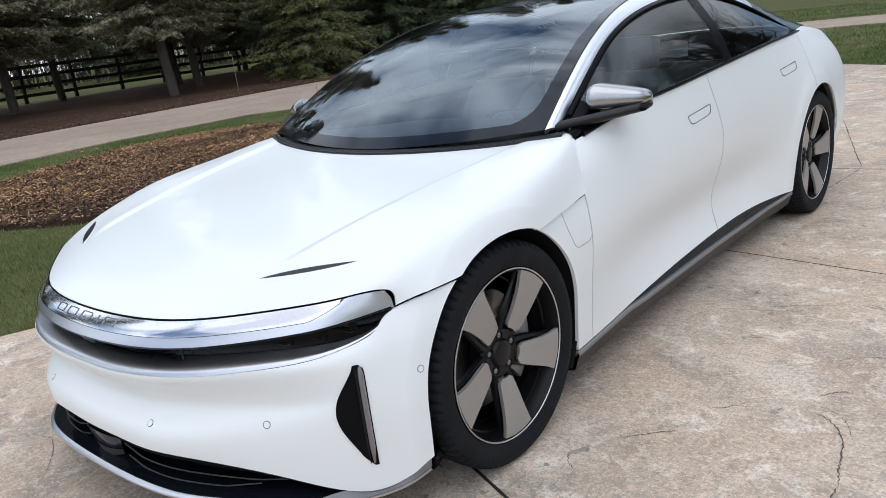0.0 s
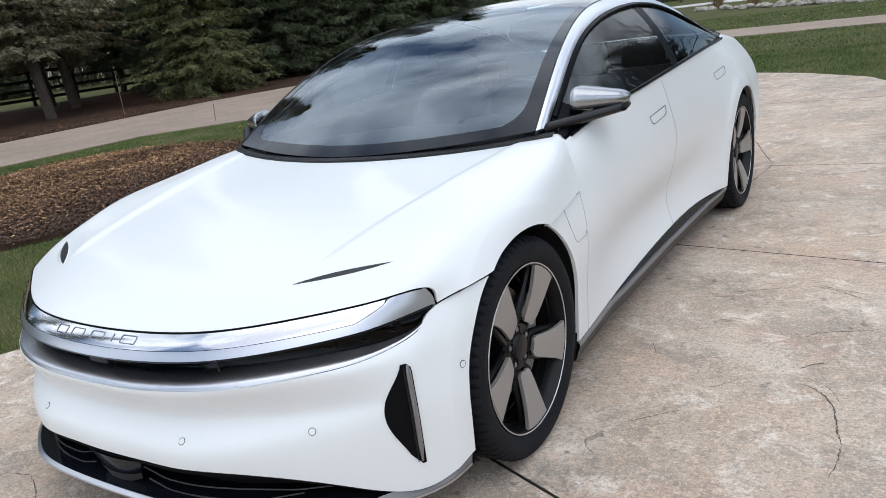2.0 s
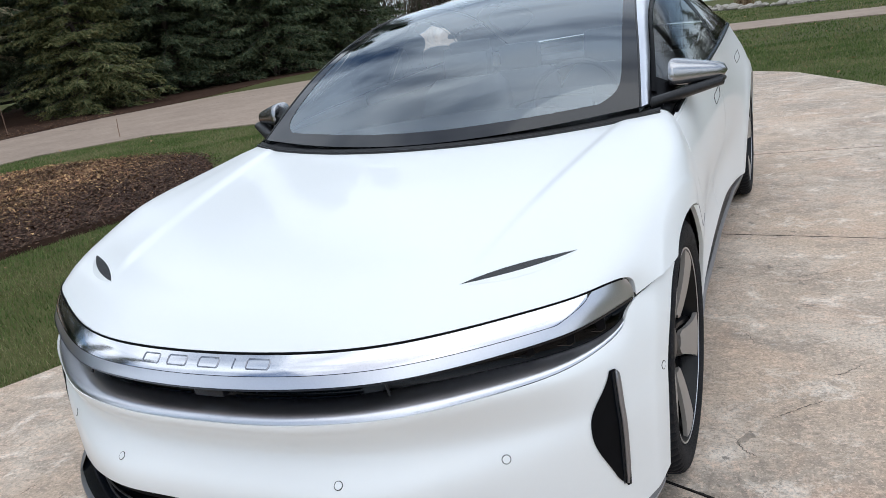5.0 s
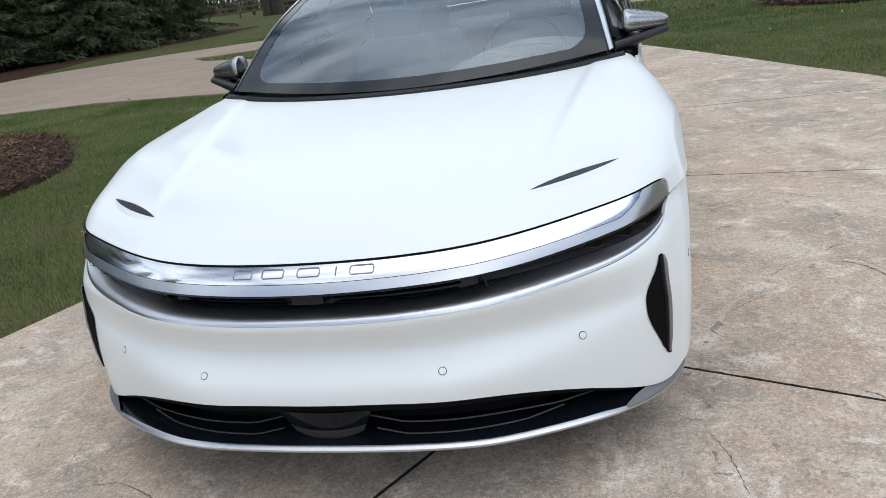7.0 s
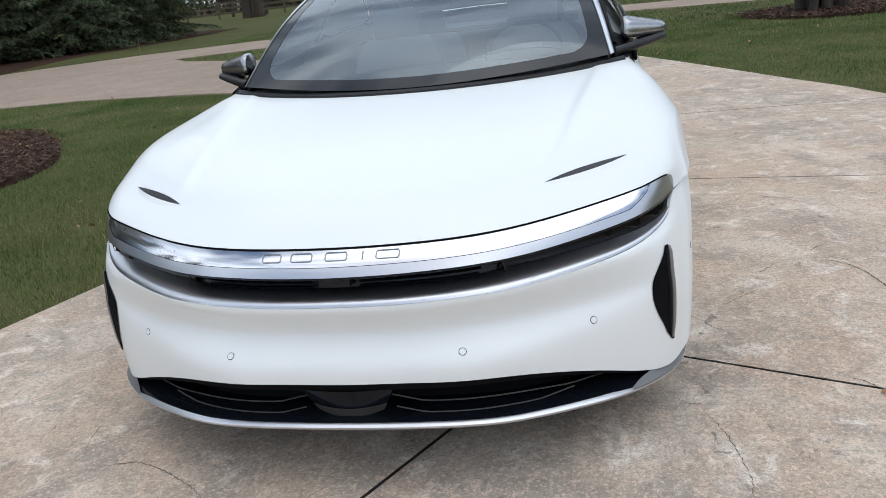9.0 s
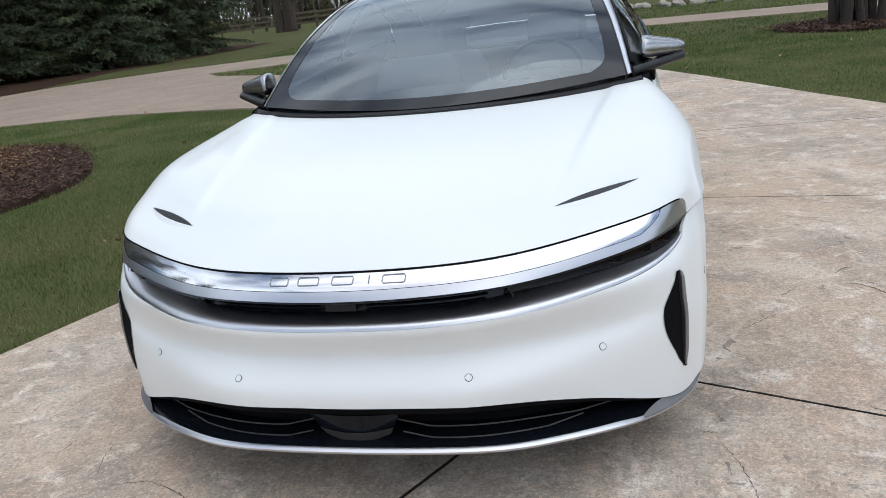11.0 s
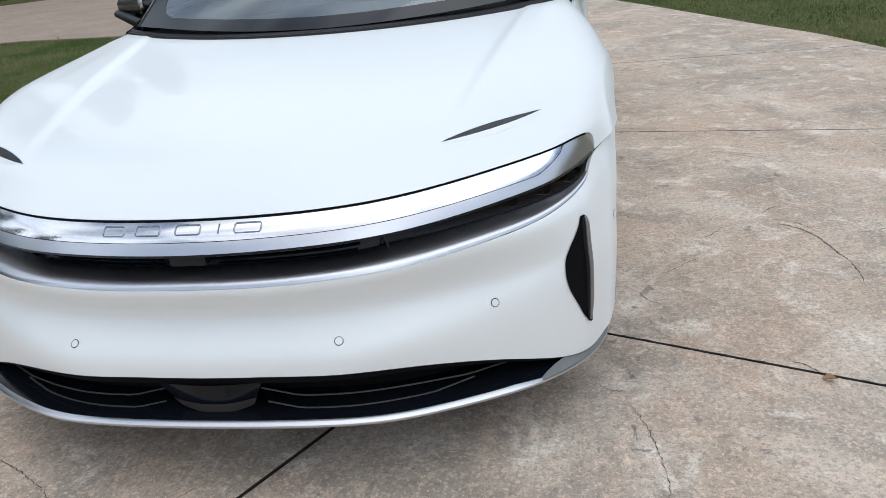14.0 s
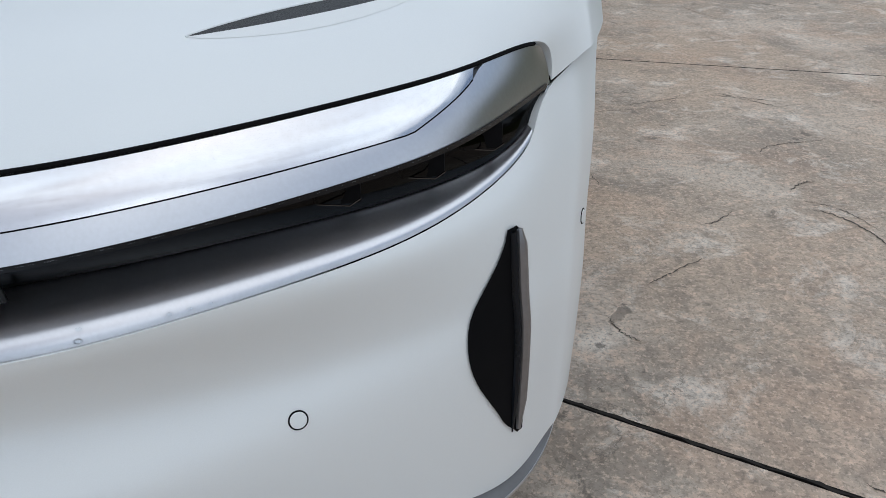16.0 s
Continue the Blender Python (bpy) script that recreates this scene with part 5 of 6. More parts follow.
two("rear_shoulder", Geo().grid(np.array([spl([a, (a + b) / 2 + (0.004, 0, 0.006), b], lin(0, 1, 7)) for a, b in zip(sh_in, sh_out)]), flip=True), PAINT, car)
fill_in = spl([(0.603, 2.75, 1.220), (0.647, 3.15, 1.099), (0.690, 3.50, 1.008), (0.70, 3.52, 1.005)], lin(0, 1, 30))
fill_out = spl([(0.750, 2.70, 1.125), (0.785, 2.98, 1.02), (0.725, 3.30, 1.02), (0.70, 3.54, 1.0)], lin(0, 1, 30))
two("pillar_fillet", Geo().grid(np.stack([fill_in, fill_out]), flip=True), GLOSSBLACK, car)

# cowl: black strip at the screen's foot
cw_a = spl(both_stations([(0, 0.352, 0.868), (0.30, 0.380, 0.871), (0.55, 0.445, 0.879), (0.715, 0.510, 0.889), (0.80, 0.560, 0.898)]), lin(0, 1, 80))
cw_b = spl(both_stations([(0, 0.385, 0.889), (0.30, 0.410, 0.891), (0.55, 0.475, 0.899), (0.715, 0.530, 0.909), (0.80, 0.590, 0.914)]), lin(0, 1, 80))
cowl = make("cowl", Geo().grid(np.array([spl([a + (0, 0, -0.02), a, a * 0.5 + b * 0.5 + (0, 0, 0.004), b], lin(0, 1, 10)) for a, b in zip(cw_a, cw_b)])), SATINBLACK, car, "black cowl strip at the windscreen's foot")
make("cowl_seal", Geo().tube([tuple(q) for q in cw_a + (0, -0.002, 0.006)], 0.006, 6), SATINBLACK, cowl)
# -- mirrors --
for sx in (1, -1):
    mirror = make("door_mirror", Geo().grid(np.array([[(sx * x, y, z) for x, y, z in row] for row in [
        [(0.770 + 0.205 * f, 0.610 + 0.215 * f + (0.030 + 0.012 * f) * math.cos(a), 0.925 + 0.030 * f + (0.020 - 0.004 * f) * math.sin(a)) for a in lin(0, 2 * math.pi, 15)[:-1]] for f in lin(0, 1, 14)]]), close_v=True, flip=sx > 0), SATINBLACK, car, "door mirror with a brushed silver cap")
    rings = []
    for f in lin(0, 1, 22):
        end = math.sqrt(max(0.0, 1 - abs(2 * f - 1) ** (11 if f < 0.5 else 8)))
        x = 0.800 + 0.186 * f
        yc, zc = 0.775 + 0.085 * f, 0.993 - 0.010 * f
        ry = (0.074 - 0.036 * f) * max(end, 0.05)
        rz = (0.050 - 0.026 * f) * max(end, 0.05)
        row = []
        for a in lin(0, 2 * math.pi, 25)[:-1]:
            c, s = math.cos(a), math.sin(a)
            cy = math.copysign(abs(c) ** 0.75, c)
            cz = abs(s) ** 0.7 if s > 0 else -0.86 * abs(s) ** 0.35
            row.append((sx * x, yc + ry * cy, zc + rz * cz + (0.010 * (1 - f) if s > 0 else 0) * abs(s)))
        rings.append(row)
    cap = Geo().grid(rings, close_v=True, flip=sx > 0)
    cap.f += [tuple(range(24)), tuple(range(len(cap.v) - 24, len(cap.v)))]
    make("mirror_cap", cap, CAPSILVER, mirror, "brushed silver mirror cap", 50)
    ind = [(sx * (0.885 + 0.085 * f), 0.785 + 0.075 * f, 0.972 - 0.004 * f) for f in lin(0, 1, 10)]
    make("turn_indicator", Geo().tube(ind, 0.006, 6), GLOSSBLACK, mirror, "dark turn indicator strip")
    foot = []
    for f in lin(0, 1, 12):
        end = math.sqrt(max(0.06, 1 - abs(2 * f - 1) ** 8))
        cy, cz = 0.800 + 0.072 * f, 0.944 + 0.012 * f
        foot.append([(sx * (0.862 + 0.118 * f), cy + (0.050 - 0.012 * f) * end * math.copysign(abs(math.cos(a)) ** 0.6, math.cos(a)), cz + (0.020 - 0.006 * f) * end * math.copysign(abs(math.sin(a)) ** 0.6, math.sin(a))) for a in lin(0, 2 * math.pi, 17)[:-1]])
    k = Geo().grid(foot, close_v=True, flip=sx > 0)
    k.f += [tuple(range(16)), tuple(range(len(k.v) - 16, len(k.v)))]
    make("mirror_foot", k, SATINBLACK, mirror, "black lower half of the mirror", 50)

# -- cabin --
g = Geo().grid(np.array([spl([(x, 0.44 + 0.22 * x * x, 0.885), (x, 0.66, 0.895 + 0.02 * math.cos(2 * x)), (x, 0.98, 0.885 + 0.02 * math.cos(4 * x)), (x, 1.06, 0.80), (x, 1.04, 0.55)], lin(0, 1, 24)) for x in lin(-0.76, 0.76, 50)]))
make("dashboard", g, DASH, car, "dark grey leather dashboard")
binn = Geo().grid(np.array([[(0.38 + 0.20 * c, 0.93 + 0.05 * s * s, 0.905 + 0.040 * max(0, 1 - c * c) ** 0.5 * (1 - 0.3 * s)) for s in lin(0, 1, 8)] for c in lin(-1, 1, 24)]))
make("instrument_hood", binn, DASH, car, "curved instrument hood")
wheel_c, wheel_m = Vector((0.385, 1.10, 0.905)), pose(0, 0, 0, 66, 0, 0)
rim = [wheel_c + wheel_m.to_3x3() @ Vector((0.178 * math.cos(a), 0.155 * math.sin(a), 0)) for a in lin(0, 2 * math.pi, 41)]
sw = make("steering_wheel", Geo().tube([tuple(q) for q in rim], 0.012, 8, cap=False), SEATM, car, "grey leather steering wheel")
make("wheel_pad", Geo().box(tuple(wheel_c + Vector((0, 0.02, -0.01))), (0.15, 0.05, 0.11), pose(0, 0, 0, -24, 0, 0), 0.02), SEATM, sw)
for dx in (-1, 1):
    make("wheel_spoke", Geo().box(tuple(wheel_c + Vector((dx * 0.115, 0.012, -0.008))), (0.11, 0.025, 0.035), pose(0, 0, 0, -24, 0, 0), 0.008), SEATM, sw)


def seat(x, y, w, h):
    g = Geo()
    rows = []
    for f in lin(0, 1, 18):
        zz = 0.42 + h * f
        yy = y + 0.24 * f
        half = w / 2 * (0.86 + 0.14 * math.sin(math.pi * min(1, f * 1.1))) * (1 if f < 0.9 else 1 - 2.5 * (f - 0.9))
        rows.append([(x + half * math.copysign(abs(math.cos(a)) ** 0.6, math.cos(a)), yy + 0.07 * math.copysign(abs(math.sin(a)) ** 0.7, math.sin(a)), zz) for a in lin(0, 2 * math.pi, 21)[:-1]])
    g.grid(rows, close_v=True, flip=True)
    g.f.append(tuple(reversed(range(len(g.v) - 20, len(g.v)))))
    s = make("seat_back", g, SEATM, car, "grey leather seat back")
    make("headrest", Geo().box((x, y + 0.27, 0.42 + h + 0.07), (0.27, 0.10, 0.17), pose(0, 0, 0, -10, 0, 0), 0.04), SEATM, s)
    make("seat_cushion", Geo().box((x, y - 0.22, 0.42), (w, 0.52, 0.16), None, 0.05), SEATM, s)


seat(0.38, 1.62, 0.54, 0.56)
seat(-0.38, 1.62, 0.54, 0.56)
seat(0.40, 2.55, 0.60, 0.50)
seat(-0.40, 2.55, 0.60, 0.50)
make("inner_mirror", Geo().box((0.0, 1.0, 1.165), (0.17, 0.03, 0.05), pose(0, 0, 0, 12, 0, 4), 0.014), GUN, car, "frameless interior mirror")
two("door_card", Geo().grid(np.array([[(0.80 + 0.03 * math.sin(3 * f), y, 0.30 + 0.62 * f) for f in lin(0, 1, 8)] for y in lin(0.6, 2.9, 30)])), CARD, car, "dark grey inner door lining")
make("cabin_floor", Geo().box((0, 1.75, 0.27), (1.62, 2.5, 0.04)), CARD, car)
make("bulkhead", Geo().grid(np.array([[(x, 0.56, z) for z in (0.16, 0.86)] for x in lin(-0.78, 0.78, 6)])), SHIELD, car)
make("parcel_shelf", Geo().box((0, 3.15, 0.93), (1.25, 0.62, 0.03), None, 0.01), DASH, car, "grey parcel shelf")

# -- underside --
make("underbody", Geo().box((0, 0.0, 0.16), (1.16, 1.45, 0.03)).box((0, 1.62, 0.155), (1.66, 1.80, 0.04)).box((0, 3.25, 0.20), (1.16, 1.45, 0.04)), SHIELD, car, "black underbody tray")
for yc in (ARCH_Y, WHEELBASE):
    rad = 0.398
    arc = [[(x, yc + rad * math.cos(a), AXLE_Z + 0.004 + rad * math.sin(a)) for x in (0.935 - (0.02 if yc == 0 else 0.03), 0.80, 0.58)] for a in lin(-0.55, math.pi + 0.55, 40)]
    g = Geo().grid(arc, flip=True)
    g.grid([[(0.60, yc + r * math.cos(a), AXLE_Z + r * math.sin(a)) for r in (0.05, rad)] for a in lin(-0.5, math.pi + 0.5, 30)])
    two("wheel_liner", g, SHIELD, car, "black felt wheel-arch liner")

# -- wheels --
def build_wheel():
    w = new("wheel")
    w.parent = car
    tagged(w, "black alloy wheel with warm grey aero inserts")
    n = 288
    prof = [(-0.105, 0.262), (-0.118, 0.285), (-0.123, 0.312), (-0.119, 0.333), (-0.110, 0.344), (-0.098, 0.3495), (-0.066, 0.3515), (-0.064, 0.345), (-0.056, 0.345), (-0.054, 0.352), (-0.006, 0.3525), (-0.004, 0.345), (0.004, 0.345), (0.006, 0.3525),
            (0.054, 0.352), (0.056, 0.345), (0.064, 0.345), (0.066, 0.3515), (0.098, 0.3495), (0.110, 0.344), (0.119, 0.333), (0.123, 0.312), (0.1225, 0.300), (0.119, 0.290), (0.116, 0.279), (0.105, 0.266)]
    rows = []
    for i in range(n):
        a = 2 * math.pi * i / n
        sipe = i % 4 == 0
        row = []
        for x, r in prof:
            d = 0.0
            if sipe and 0.068 < abs(x) < 0.116 and r > 0.34:
                d = 0.0095
            if i % 8 == 2 and 0.008 < abs(x) < 0.05 and r > 0.35:
                d = 0.005
            if 0.305 < r < 0.335 and abs(x) > 0.118 and i % 2:
                d = 0.0006
            row.append((x, (r - d) * math.cos(a), (r - d) * math.sin(a)))
        rows.append(row)
    make("tyre", Geo().grid(rows, close_u=True, flip=True), RUBBER, w, "low-profile black tyre with treaded shoulder", 40)
    rim = make("rim", Geo().spin([(0.106, 0.262), (0.109, 0.2685), (0.1125, 0.2675), (0.112, 0.2625), (0.100, 0.2585), (0.085, 0.252), (0.02, 0.236), (-0.06, 0.232), (-0.11, 0.250)], 72), RIMBLACK, w, "gloss black rim barrel")
    make("rim_edge", Geo().spin([(0.1118, 0.2690), (0.1136, 0.2682), (0.1136, 0.2650), (0.1122, 0.2642)], 72), SILVER, rim, "bright machined rim edge")
    for k in range(3):
        make("barrel_step", Geo().spin([(0.066 - 0.03 * k, 0.2475 - 0.005 * k), (0.064 - 0.03 * k, 0.241 - 0.005 * k), (0.058 - 0.03 * k, 0.2405 - 0.005 * k)], 72), RIMBLACK, rim)
    # twin dark spokes behind each insert
    spokes = Geo()
    for k in range(5):
        a0 = radians(54 + 72 * k)
        for off in (-1, 1):
            pts = []
            for f in lin(0, 1, 8):
                r = 0.045 + 0.214 * f
                a = a0 + off * (0.30 * (1 - f) ** 1.4 + 0.17)
                pts.append((0.048 + 0.026 * f + 0.008 * math.sin(math.pi * f), r * math.cos(a), r * math.sin(a)))
            spokes.tube(pts, [0.017, 0.016, 0.014, 0.013, 0.012, 0.012, 0.013, 0.015], 8)
    make("spokes", spokes, RIMBLACK, rim)
    for k in range(5):
        a0 = radians(54 + 72 * k)
        rows = []
        for f in lin(0, 1, 14):
            r = 0.080 + 0.180 * f
            lo = -0.24 * (1 - f) ** 2.0 - 0.262 + 0.05 * (1 - f)
            hi = 0.14 * (1 - f) ** 2.4 + 0.262 - 0.09 * (1 - f)
            squeeze = min(1.0, math.sqrt(max(0.0, f * 9 + 0.42)))
            rows.append([(0.103 + 0.006 * f - 0.020 * (1 - f) ** 2 + 0.0025 * math.cos(2.8 * s), r * math.cos(a0 + (lo + (hi - lo) * (s + 0.5)) * squeeze), r * math.sin(a0 + (lo + (hi - lo) * (s + 0.5)) * squeeze)) for s in lin(-0.5, 0.5, 9)])
        make("aero_insert", sheet(np.array(rows), (1, 0, 0), 0.012, 0.0012), BLADE, rim, "warm grey aero insert")
    hub = make("hub", Geo().spin([(0.02, 0.090), (0.060, 0.086), (0.072, 0.074), (0.070, 0.046), (0.080, 0.040), (0.083, 0.030), (0.083, 0.0005)], 40), RIMBLACK, w, "black hub with centre cap")
    for k in range(5):
        a = radians(90 + 72 * k)
        y, z = 0.058 * math.cos(a), 0.058 * math.sin(a)
        make("bolt_well", Geo().spin([(0.0735, 0.016), (0.0745, 0.0145), (0.066, 0.013), (0.062, 0.0005)], 16, (0, y, z)), SATINBLACK, hub)
        make("wheel_nut", Geo().spin([(0.060, 0.0095), (0.072, 0.0090), (0.074, 0.006), (0.0745, 0.0005)], 6, (0, y, z)), GUN, hub)
    make("brake_disc", Geo().spin([(0.000, 0.060), (0.004, 0.100), (0.004, 0.188), (0.0, 0.190), (-0.024, 0.190), (-0.028, 0.186), (-0.028, 0.06)], 64), STEEL, w, "grey steel brake disc")
    cal = []
    for a in lin(radians(-48), radians(36), 16):
        cal.append([(x, r * math.cos(a), r * math.sin(a)) for x, r in ((-0.05, 0.205), (0.018, 0.208), (0.034, 0.200), (0.040, 0.165), (0.036, 0.128), (0.024, 0.120), (0.006, 0.120))])
    make("caliper", sheet(np.array(cal), (1, 0, 0), 0.01), CALIPER, w, "silver brake caliper")
    return w


front_left = build_wheel()
front_left.matrix_basis = pose(0.809, 0.008, 0.3475) @ Matrix.Scale(0.987, 4)
for x, y, turn, spin in ((0.818, WHEELBASE, 0, 21), (-0.814, 0, 180, 10), (-0.818, WHEELBASE, 180, 40)):
    copy_thing(front_left, pose(x, y, 0.3475, 0, 0, turn) @ pose(0, 0, 0, spin, 0, 0))

# ---- trees, fence, rocks ----
def spruce(seed, height, clear, spread, needles=NEEDLES):
    """Trunk, drooping limbs in whorls, and many small needle sprays."""
    rnd = np.random.RandomState(seed)
    root = new("spruce")
    g = Geo()
    g.tube([(0.02 * math.sin(z), 0.02 * math.cos(2 * z), z) for z in lin(-0.1, height, 14)], [max(0.012, 0.0088 * height * (1 - f) ** 0.8) for f in lin(0, 0.99, 14)], 9)
    z = max(0.25, clear * 0.74)
    tris, limbs = [], []
    while z < height - 0.2:
        f = max(0.0, (z - clear * 0.3) / (height - clear * 0.3))
        bare = z < clear
        reach = spread * (1 - f) ** 0.55 * (0.75 + 0.35 * rnd.rand())
        for b in range(9 if not bare else 7):
            az = rnd.rand() * 2 * math.pi
            ln = reach * (0.55 + 0.6 * rnd.rand()) * (0.6 if bare else 1)
            rise = 0.25 * (f - 0.25) + 0.12 * rnd.randn()
            s = lin(0, 1, 7)
            pts = np.stack([ln * s * np.cos(az + 0.15 * s), ln * s * np.sin(az + 0.15 * s), z - 0.24 * ln * s ** 1.6 + rise * ln * s + 0.12 * ln * s ** 3], 1)
            limbs.append(([tuple(q) for q in pts], 0.022 * (1 - f) + 0.006))
            count = int((12 if bare else 14) + 16 * ln)
            s = 0.12 + 0.88 * rnd.rand(count) ** 0.75
            base = np.stack([np.interp(s, lin(0, 1, 7), pts[:, k]) for k in range(3)], 1)
            side = az + rnd.choice((-1, 1), count) * (0.3 + 0.8 * rnd.rand(count))
            tl = (0.22 + 0.36 * rnd.rand(count)) * (1.15 - 0.5 * s) * min(1.5, 0.6 + 0.4 * ln)
            d = np.stack([np.cos(side), np.sin(side), -0.25 - 0.5 * rnd.rand(count)], 1)
            d /= np.linalg.norm(d, axis=1, keepdims=True)
            w = np.cross(d, [0, 0, 1.0])
            w /= np.linalg.norm(w, axis=1, keepdims=True)
            up = np.cross(w, d)
            for k in range(8):
                q = base + d * (tl * k / 8.0)[:, None]
                sg = 1 if k % 2 else -1
                sp = ((0.09 + 0.10 * rnd.rand(count)) * (1.2 - k / 10.0))[:, None]
                tip = q + d * sp * 0.8 + w * sg * sp * (0.45 + 0.5 * rnd.rand(count, 1)) + up * sp * (rnd.rand(count, 1) - 0.6)
                e = w * 0.020 + up * 0.020 * rnd.randn(count, 1)
                tris.append(np.stack([q - e, q + e + d * 0.03, tip], 1))
            tris.append(np.stack([base - w * 0.018, base + w * 0.018, base + d * (tl * 1.08)[:, None]], 1))
        z += (0.21 if z < 5 else 0.42) + 0.10 * rnd.rand()
    for pts, r in limbs[::2]:
        g.tube(pts, [r * (1 - 0.8 * s) for s in lin(0, 1, len(pts))], 4, cap=False)
    make("trunk", g, BARK, root)
    v = np.concatenate(tris).reshape(-1, 3)
    soup("crown", v, np.arange(len(v)).reshape(-1, 3), needles, root)
    return root


kinds = [spruce(1, 20.0, 2.4, 3.4), spruce(2, 17.0, 0.3, 3.1), spruce(3, 21.0, 3.3, 3.6, PALENEEDLES), spruce(4, 10.0, 0.2, 2.6, YOUNGNEEDLES)]
names = ["tall spruce with drooping grey-green limbs on needle litter", "dense dark green spruce with limbs to the ground", "old spruce with a bare lower trunk beside a fence", "young bushy spruce with yellow-green tips"]
SPRUCES = [(2, -23.6, 13.2, 0), (2, -35.5, 14.3, 40), (2, -29.5, 9.9, 80), (1, -24.5, 21.6, 10), (2, -37.0, 22.5, 130), (3, -20.8, 17.6, 120), (1, -22.4, 23.6, 200), (0, -26.5, 25.5, 70), (1, -20.0, 27.2, 300), (0, -23.5, 30.6, 15), (1, -19.2, 31.6, 95), (3, -21.4, 35.6, 33),
           (0, -22.0, 36.5, 260), (2, -28.0, 17.0, 150), (2, -33.0, 19.0, 222), (1, -31.0, 25.0, 340), (0, -29.5, 31.5, 61), (2, -26.0, 6.2, 10), (0, -31.0, 3.4, 170), (1, -27.5, -2.5, 240), (0, -24.0, -8.0, 20), (1, -36.0, 5.5, 310), (0, -38.0, 26.5, 100), (1, -34.0, 32.5, 205), (0, -27.0, 40.0, 77), (1, -40.0, 36.0, 15), (0, -44.0, 44.0, 66), (1, -36.0, 44.0, 160), (1, -47.0, 52.0, 250), (0, -39.0, 52.0, 300)]
first = set()
for k, x, y, turn in SPRUCES:
    m = pose(x, y, -0.05, 0, -6 if k == 2 else 0, 0) @ pose(0, 0, 0, 0, 0, turn)
    if k in first:
        copy_thing(kinds[k], m)
    else:
        first.add(k)
        kinds[k].matrix_basis = m
        tagged(kinds[k], names[k], "tree", "conifers along the road")


def bare_tree(seed, height, radius, bark=DARKBARK, levels=5, stems=((0, 0),)):
    """A leafless tree: trunk, forking limbs and fine twigs."""
    rnd = random.Random(seed)
    root = new("bare_tree")
    big, fine = Geo(), Geo()

    def grow(p, d, length, r, level):
        pts, rad = [p], [r]
        for i in range(4):
            d = (d + Vector((rnd.uniform(-1, 1), rnd.uniform(-1, 1), rnd.uniform(-0.5, 0.8))) * (0.10 if level == 0 else 0.24)).normalized()
            p = p + d * length / 4
            pts.append(p)
            rad.append(r * (1 - 0.11 * (i + 1)))
        (big if level < 2 else fine).tube([tuple(q) for q in pts], rad, 9 if level == 0 else (5 if level < 3 else 3), cap=False)
        if level >= levels:
            return
        for i in range((7, 5, 4, 4, 3, 3, 3)[level]):
            at = pts[rnd.choice((2, 3, 4)) if i else 4]
            s = d.orthogonal().normalized()
            s.rotate(Matrix.Rotation(rnd.uniform(0, 6.28), 3, d))
            nd = (d + s * rnd.uniform(0.5, 1.25) + Vector((0, 0, 0.12))).normalized()
            grow(at, nd, length * rnd.uniform(0.55, 0.80), rad[-1] * rnd.uniform(0.42, 0.66), level + 1)

    for sx, sy in stems:
        grow(Vector((sx, sy, -0.1)), Vector((0.12 * sx, 0.12 * sy, 1)), height * 0.34, radius, 0)
    make("trunk", big, bark, root)
    make("twigs", fine, bark, root)
    return root


oak = bare_tree(7, 12.0, 0.075, DARKBARK, 4, [(0.42 * math.cos(2.4 * i) * (0.3 + 0.07 * i), 0.42 * math.sin(2.4 * i) * (0.3 + 0.07 * i)) for i in range(13)])
oak.matrix_basis = pose(4.95, 13.1, 0, 0, 0, 30)
tagged(oak, "clump of many thin leafless dark stems in a mulch ring", "tree")
clump = bare_tree(23, 13.0, 0.42, BARK, 4, ((-0.55, 0.0), (0.15, 0.1), (0.62, -0.1)))
clump.matrix_basis = pose(-25.3, 59.0, 0)
tagged(clump, "thick multi-stemmed leafless tree with grey-brown bark on the lawn", "tree")
ash = bare_tree(11, 11.0, 0.16, BARK, 4)
tagged(ash, "slender leafless tree at the edge of the far woods", "tree", "bare trees in the distance")
spots = [(-9.0, 62.0), (-13.5, 66.0), (-17.0, 60.0), (-5.0, 70.0), (-20.5, 71.0), (1.0, 66.0), (6.0, 72.0), (11.0, 68.0), (-27.0, 66.0), (-32.0, 70.0), (16.0, 60.0), (22.0, 55.0), (14.0, 30.0), (19.0, 24.0), (-11.0, 76.0), (-1.5, 80.0), (-15.0, 82.0), (8.0, 84.0), (-22.0, 84.0), (26.0, 44.0), (30.0, 30.0), (-6.0, 88.0)]
ash.matrix_basis = pose(*spots[0], 0)
for i, (x, y) in enumerate(spots[1:]):
    copy_thing(ash, pose(x, y, 0, 0, 0, 47 * i))
# dark hedge of conifers closing the view far behind
for i in range(26):
    copy_thing(kinds[(0, 1, 3)[i % 3]], pose(-46 + 4.1 * i, 104 - 0.02 * (i - 13) ** 2 + 3 * (i % 2), -0.1, 0, 0, 61 * i))
# unseen spruces added out of view on the right, only to show in reflections
for i, (x, y) in enumerate(((12.5, 41.0), (16.5, 38.0), (20.5, 39.5), (24.5, 34.0), (14.5, 47.0))):
    copy_thing(kinds[(0, 1)[i % 2]], pose(x, y, -0.1, 0, 0, 61 * i))
# two invented rows of trees out of view, which block the low sky
for i in range(12):
    copy_thing(kinds[i % 4], pose(34 + 2 * (i % 2), -40 + 8.5 * i, -0.1, 0, 0, 73 * i) @ Matrix.Scale(0.6, 4))
